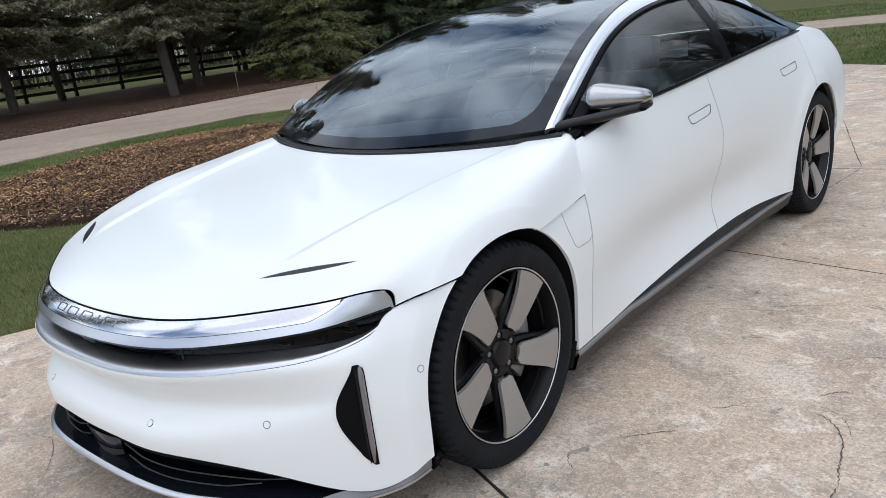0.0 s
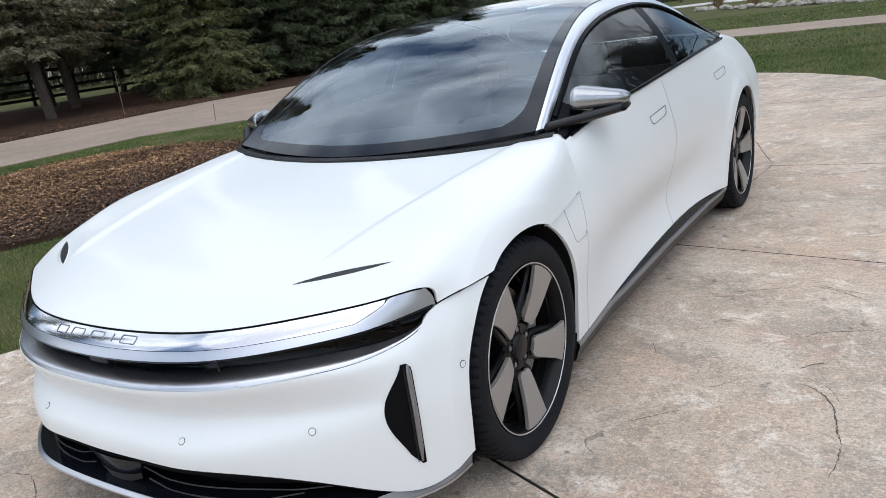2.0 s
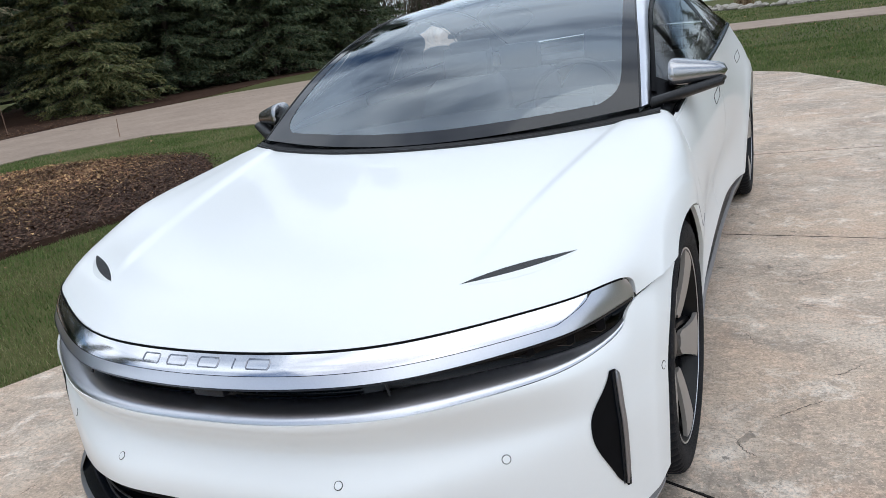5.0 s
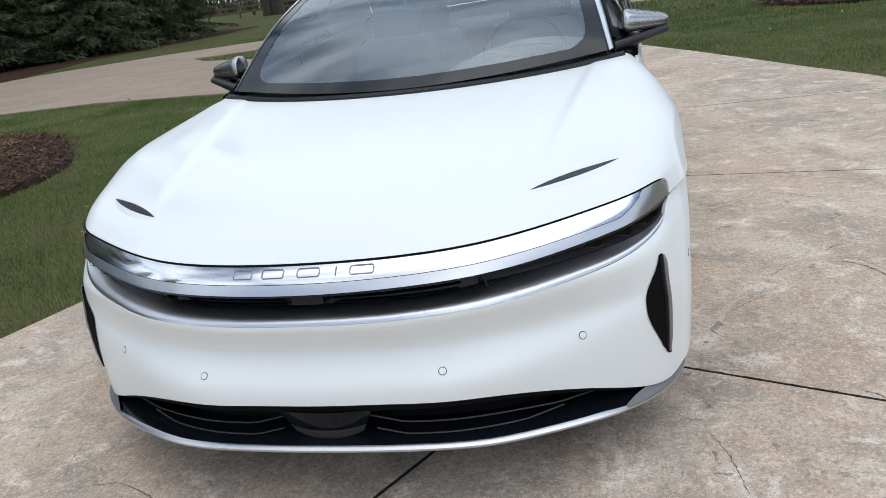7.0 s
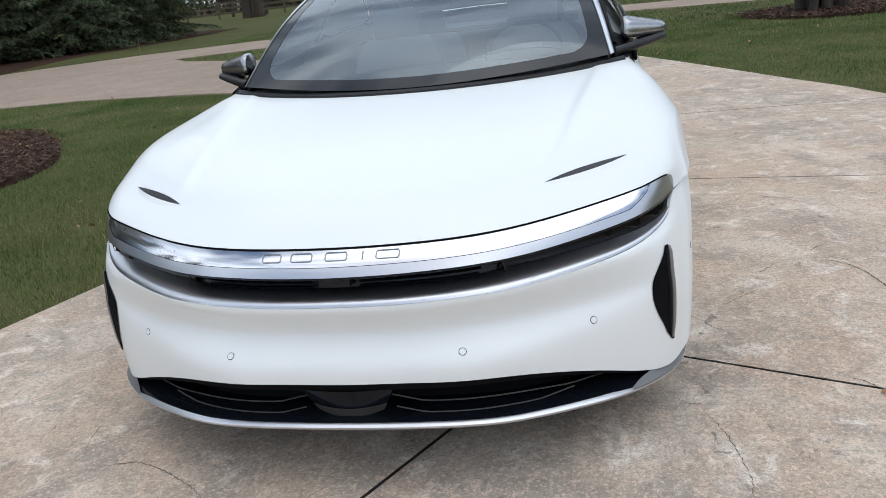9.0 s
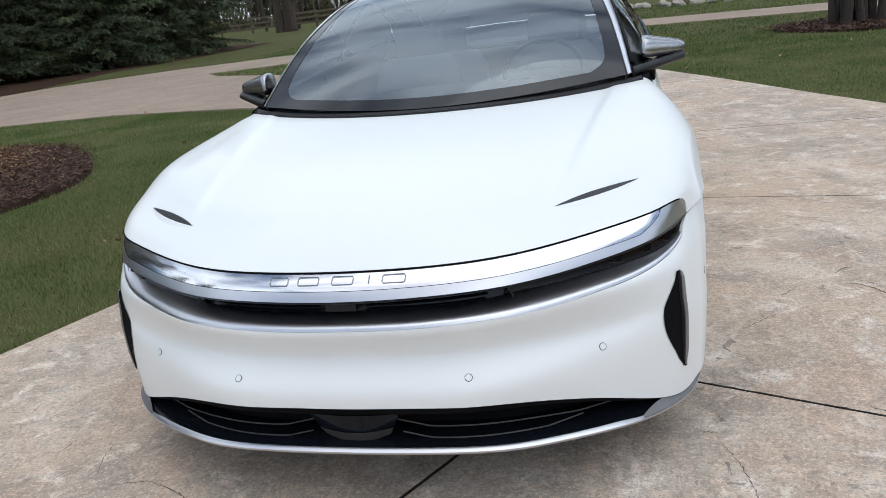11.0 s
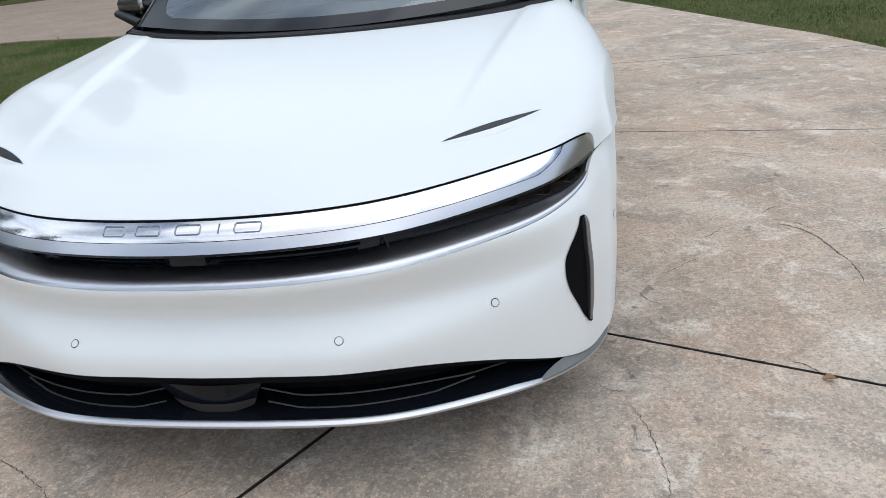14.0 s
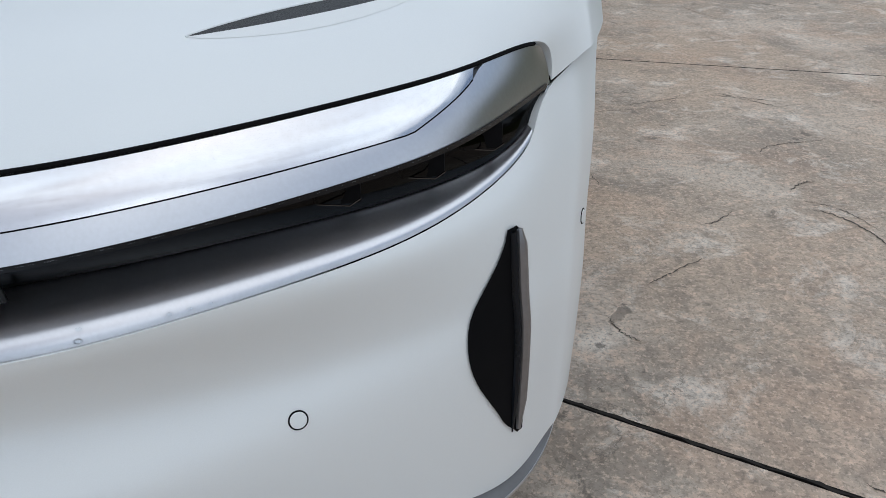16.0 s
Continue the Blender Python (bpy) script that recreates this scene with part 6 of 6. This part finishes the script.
for i in range(9):
    copy_thing(kinds[i % 4], pose(-30 + 8 * i, -34 - 2 * (i % 2), -0.1, 0, 0, 37 * i) @ Matrix.Scale(0.6, 4))

for i in range(13):
    copy_thing(kinds[(0, 1, 2)[i % 3]], pose(-68 - 3 * (i % 2), -2 + 5.6 * i, -0.1, 0, 0, 83 * i))

# -- four-rail fence --
fence = thing("fence", "black-stained four-rail board fence behind the trees", "fence")
pts = [(-40.5, 4.0), (-40.5, 38.0)]
ln = 34.0
step = 2.6
post = Geo().box((0, 0, 0.95), (0.16, 0.16, 2.0), None, 0.01)
first_post = None
for i in range(14):
    y = 4.0 + i * step
    if first_post is None:
        first_post = make("post", post, FENCE, fence)
        first_post.location = (-40.0, y, 0)
    else:
        o = new("post", first_post.data)
        o.parent = fence
        o.location = (-40.0, y, 0)
    if i < 13:
        for k in range(4):
            b = make("rail", Geo().box((0, 0, 0), (0.04, step + 0.02, 0.17), pose(0, 0, 0, 0.35 * ((i * 3 + k) % 3 - 1), 0, 0), 0.008), FENCE, fence)
            b.location = (-39.9, y + step / 2, 0.36 + 0.47 * k)
fence2 = thing("fence", "weathered wooden rail fence across the far field", "fence")
for i in range(9):
    b = make("post", Geo().box((0, 0, 0.7), (0.14, 0.14, 1.5), None, 0.01), OLDWOOD, fence2)
    b.location = (-44 + 3.2 * i, 66 - 0.2 * i, 0)
    if i < 8:
        for k in range(3):
            b = make("rail", Geo().box((0, 0, 0), (3.22, 0.05, 0.16), None, 0.01), OLDWOOD, fence2)
            b.location = (-44 + 3.2 * i + 1.6, 65.9 - 0.2 * i, 0.45 + 0.42 * k)

# -- thin marker stakes --
for x, y, h, lean in ((-18.3, 12.3, 1.15, 2), (-10.95, 9.25, 0.35, -3), (-13.9, 21.9, 0.5, 3)):
    s = make("marker_stake", Geo().tube([(0, 0, -0.05), (0.01, 0, h * 0.5), (0.02, 0.01, h)], [0.009, 0.008, 0.007], 6), STAKE)
    s.matrix_basis = pose(x, y, 0, lean, lean, 0)
    tagged(s, "thin faded driveway marker stake", "stake", "marker stakes")

# -- far lane edge: boulders, dry grasses, pale road --
far_road = make("road", slab([(-22, 62), (-12, 57.5), (-5, 52.0), (2, 46.5), (16, 36), (40, 22), (41, 26), (18, 40.5), (3, 52), (-5, 58), (-14, 64), (-24, 68)], 0.015, -0.05), PALEROAD)
tagged(far_road, "pale concrete road beyond the lawn", "road", kind="structure")
rnd = random.Random(5)
rock_mesh = []
for k in range(4):
    bm = bmesh.new()
    bmesh.ops.create_icosphere(bm, subdivisions=2, radius=0.5)
    for q in bm.verts:
        q.co *= 1 + 0.45 * noise.noise(q.co * 2.3 + Vector((k * 7, 0, 0)))
        q.co.z *= 0.62
    rock_mesh.append(make("boulder", Geo().bm(bm), ROCK, angle=25))
line = spl([(-10.2, 45.5, 0), (-6.1, 39.5, 0), (-2.9, 34.8, 0), (-0.4, 31.6, 0), (3.0, 28.6, 0), (8.5, 25.6, 0)], lin(0, 1, 70))
for i, q in enumerate(line):
    s = rnd.uniform(0.25, 0.62)
    m = pose(q[0] + rnd.uniform(-0.3, 0.3), q[1] + rnd.uniform(-0.3, 0.3), 0.08 * s, rnd.uniform(-15, 15), 0, rnd.uniform(0, 360))
    if i < 4:
        o = rock_mesh[i]
        o.matrix_basis = m @ Matrix.Scale(s, 4)
    else:
        o = new("boulder", rock_mesh[i % 4].data)
        o.matrix_basis = m @ Matrix.Scale(s, 4)
    tagged(o, "pale rounded limestone boulder edging the lawn", "boulder", "boulders along the road")


def tuft(seed, height):
    r = np.random.RandomState(seed)
    v = []
    for i in range(420):
        a, lean = r.rand() * 6.283, r.rand() ** 1.5 * 0.5
        b = np.array([0.16 * r.randn(), 0.16 * r.randn(), 0])
        h = height * (0.6 + 0.45 * r.rand())
        tip = b + np.array([math.cos(a) * lean * h, math.sin(a) * lean * h, h])
        w = np.array([-math.sin(a), math.cos(a), 0]) * 0.010
        mid = (b + tip) / 2 + np.array([0, 0, 0.05 * h])
        v += [b - w, b + w, mid, mid - w * 1.4, mid + w * 1.4, tip]
    return np.array(v)


first_tuft = None
for i, (x, y) in enumerate(((-9.6, 47.2), (-6.6, 42.2), (-3.2, 37.0), (-0.8, 33.8), (3.4, 30.4), (7.6, 27.9))):
    if first_tuft is None:
        v = tuft(3, 1.35)
        first_tuft = soup("ornamental_grass", v, np.arange(len(v)).reshape(-1, 3), STRAW)
        o = first_tuft
    else:
        o = new("ornamental_grass", first_tuft.data)
    o.matrix_basis = pose(x, y, 0, 0, 0, 70 * i)
    tagged(o, "dry tan clump of ornamental grass among boulders", "grass clump", "ornamental grasses")

# ---- lawn blades, bark chips, leaves ----
def scatter(n, box, test, seed):
    r = np.random.RandomState(seed)
    x = box[0] + (box[1] - box[0]) * r.rand(n)
    y = box[2] + (box[3] - box[2]) * r.rand(n)
    k = test(x, y)
    return x[k], y[k], r


def on_lawn(x, y):
    return ~inside(OUTLINE, x, y) & ~inside(BED, x, y) & ~inside(NEEDLEBED, x, y) & ~inside(TREE_RING, x, y)


def blades(name, n, box, seed, tall, wide):
    x, y, r = scatter(n, box, on_lawn, seed)
    k = len(x)
    a, h = r.rand(k) * 6.283, tall * (0.5 + 0.7 * r.rand(k))
    lean = 0.7 * r.rand(k) * h
    b = r.rand(k) * 6.283
    base = np.stack([x, y, np.full(k, -0.032)], 1)
    w = np.stack([np.cos(a), np.sin(a), 0 * a], 1) * wide * (0.6 + 0.8 * r.rand(k))[:, None]
    tip = base + np.stack([lean * np.cos(b), lean * np.sin(b), h], 1)
    v = np.stack([base - w, base + w, tip], 1).reshape(-1, 3)
    o = soup(name, v, np.arange(len(v)).reshape(-1, 3), BLADES)
    tagged(o, "short mown green and straw-coloured grass", "grass", kind="stuff")


blades("grass", 220000, (-7.0, -1.0, -1.5, 9.3), 21, 0.032, 0.0026)
blades("grass", 120000, (-12.0, -6.0, -2.0, 10.0), 22, 0.036, 0.005)
blades("grass", 230000, (-2.0, 9.0, 3.0, 14.0), 23, 0.030, 0.0038)
blades("grass", 90000, (-12.0, 14.0, 10.0, 32.0), 24, 0.048, 0.013)

x, y, r = scatter(80000, (-10.2, -4.2, 0.3, 6.6), lambda a, b: inside(BED, a, b), 31)
k = len(x)
size = np.stack([0.006 + 0.020 * r.rand(k) ** 1.8, 0.0025 + 0.0062 * r.rand(k)], 1)
rot = r.rand(k) * 6.283
tilt = r.randn(k) * 0.35
lift = 0.022 + 0.028 * r.rand(k)
d = np.stack([np.cos(rot), np.sin(rot), tilt], 1) * size[:, :1]
w = np.stack([-np.sin(rot), np.cos(rot), r.randn(k) * 0.4], 1) * size[:, 1:]
c = np.stack([x + 0.06 * r.randn(k), y + 0.06 * r.randn(k), lift], 1)
v = np.stack([c - d - w, c + d - w * 0.7, c + d + w, c - d + w * 0.8], 1).reshape(-1, 3)
# chips towards minus x are tan, the others dark, with a ragged border
tan_side = np.repeat(x + 0.25 * (y - 3.0) + 0.55 * r.randn(k) < -5.9, 4)
for kept, mulch, words in ((tan_side, CHIPS, "tan and brown bark chips"), (~tan_side, DARKCHIPS, "dark brown bark chips")):
    q = v[kept]
    o = soup("wood_chips", q, np.arange(len(q)).reshape(-1, 4), mulch)
    tagged(o, words, "mulch", kind="stuff")

x, y, r = scatter(9000, (3.4, 6.5, 11.4, 14.4), lambda a, b: inside(TREE_RING, a, b), 33)
k = len(x)
rot = r.rand(k) * 6.283
d = np.stack([np.cos(rot), np.sin(rot), 0.3 * r.randn(k)], 1) * (0.012 + 0.03 * r.rand(k))[:, None]
w = np.stack([-np.sin(rot), np.cos(rot), 0.4 * r.randn(k)], 1) * (0.005 + 0.009 * r.rand(k))[:, None]
c = np.stack([x + 0.12 * r.randn(k), y + 0.12 * r.randn(k), 0.022 + 0.03 * r.rand(k)], 1)
v = np.stack([c - d - w, c + d - w * 0.7, c + d + w, c - d + w * 0.8], 1).reshape(-1, 3)
o = soup("wood_chips", v, np.arange(len(v)).reshape(-1, 4), DARKCHIPS)
tagged(o, "dark bark chips round a bare tree", "mulch", kind="stuff")

x, y, r = scatter(11000, (-21.5, -16.4, 2, 15.5), lambda a, b: inside(NEEDLEBED, a, b) & (np.random.RandomState(5).rand(len(a)) < np.exp(-(-17.0 - a) / 1.3) + 0.06), 35)
k = len(x)
rot = r.rand(k) * 6.283
d = np.stack([np.cos(rot), np.sin(rot), r.randn(k) * 0.2], 1) * (0.015 + 0.025 * r.rand(k))[:, None]
w = np.stack([-np.sin(rot), np.cos(rot), r.randn(k) * 0.3], 1) * (0.004 + 0.008 * r.rand(k))[:, None]
c = np.stack([x, y, 0.012 + 0.02 * r.rand(k)], 1)
v = np.stack([c - d - w, c + d - w, c + d + w, c - d + w], 1).reshape(-1, 3)
o = soup("needle_drift", v, np.arange(len(v)).reshape(-1, 4), DRIFT)
tagged(o, "orange-brown drift of fallen needles along the road", "litter", kind="stuff")

x, y, r = scatter(900, (-12, 9, -2, 26), lambda a, b: on_lawn(a, b), 41)
k = len(x)
rot, s = r.rand(k) * 6.283, 0.014 + 0.024 * r.rand(k) ** 2
c = np.stack([x, y, 0.012 + 0.015 * r.rand(k)], 1)
d = np.stack([np.cos(rot), np.sin(rot), 0.4 * r.randn(k)], 1) * s[:, None]
w = np.stack([-np.sin(rot), np.cos(rot), 0.4 * r.randn(k)], 1) * s[:, None] * 0.6
v = np.stack([c - d, c - w, c + d, c + w], 1).reshape(-1, 3)
o = soup("fallen_leaves", v, np.arange(len(v)).reshape(-1, 4), LEAF)
tagged(o, "dry brown leaves scattered on the lawn", "leaves", kind="stuff")


# ---- far woods: leafless brush that closes the view ----
r = np.random.RandomState(77)
way = spl([(-80, -30, 0), (-84, 10, 0), (-78, 55, 0), (-50, 96, 0), (-10, 112, 0), (30, 104, 0), (58, 70, 0), (66, 20, 0), (60, -40, 0)], r.rand(26000))
k = len(way)
base = way + np.stack([r.randn(k) * 3, r.randn(k) * 3, 0 * way[:, 2]], 1)
h = 1.5 + 9.0 * r.rand(k) ** 1.4
z0 = np.where(r.rand(k) < 0.35, 0, r.rand(k) * 5.0)
lean = np.stack([r.randn(k), r.randn(k), 0 * h], 1) * (0.16 * h)[:, None]
a = r.rand(k) * 6.283
w = np.stack([np.cos(a), np.sin(a), 0 * a], 1) * (0.03 + 0.10 * r.rand(k) ** 3)[:, None]
base[:, 2] = z0 - 0.2
v = np.stack([base - w, base + w, base + lean + np.stack([0 * h, 0 * h, h], 1)], 1).reshape(-1, 3)
o = soup("far_woods", v, np.arange(len(v)).reshape(-1, 3), BRUSH)
tagged(o, "far belt of leafless brown woods", "woods", kind="stuff")

# ---- water drops on the silver lip and on the nose bar ----
rnd = random.Random(9)
drop_mesh = None
for x0, f in ((0.565, 0.16), (0.575, 0.15), (0.592, 0.13), (0.50, 0.10), (0.66, 0.22), (0.49, 0.32), (0.30, 0.30), (0.18, 0.36), (0.05, 0.30), (0.075, 0.28), (0.10, 0.33), (-0.12, 0.32), (0.02, 0.20), (0.24, 0.18)):
    i = int(np.argmin(np.abs(lip_grid[:, 0, 0] - x0)))
    j = f * 9
    q = lip_grid[i, int(j)] * (1 - j % 1) + lip_grid[i, int(j) + 1] * (j % 1)
    if drop_mesh is None:
        bm = bmesh.new()
        bmesh.ops.create_uvsphere(bm, u_segments=12, v_segments=8, radius=1.0)
        drop_mesh = make("water_drop", Geo().bm(bm), WATER, car, "clear water drop", 80)
        d = drop_mesh
    else:
        d = new("water_drop", drop_mesh.data)
        d.parent = car
    s = rnd.uniform(0.0016, 0.0034)
    d.matrix_basis = Matrix.Translation(tuple(q)) @ Matrix.Diagonal((s * 1.15, s, s * 0.7, 1))
for i in range(34):
    x0 = -0.80 + 0.42 * rnd.random() ** 1.6
    row = upper[int(np.argmin(np.abs(upper[:, 0, 0] - x0)))]
    q = row[int(13 * rnd.random() ** 1.4)]
    d = new("water_drop", drop_mesh.data)
    d.parent = car
    s = rnd.uniform(0.0010, 0.0026)
    d.matrix_basis = Matrix.Translation(tuple(q)) @ Matrix.Diagonal((s * 1.1, s * 0.9, s, 1))

# ---- one curled dry leaf in the joint of the drive ----
leaf_rows = []
for f in lin(0, 1, 9):
    half = 0.012 * math.sin(math.pi * min(0.97, max(0.03, f)) ** 0.8) * (1 + 0.25 * math.sin(14 * f))
    leaf_rows.append([(1.448 + 0.034 * f, -0.405 + half * k - 0.012 * f, 0.004 + 0.010 * abs(k) * math.sin(math.pi * f) + 0.006 * f) for k in lin(-1, 1, 7)])
dry_leaf = make("dry_leaf", sheet(np.array(leaf_rows), (0, 0, 1), 0.0008, 0.0002), LEAF)
tagged(dry_leaf, "small curled tan leaf lying in the drive's joint", "leaf")
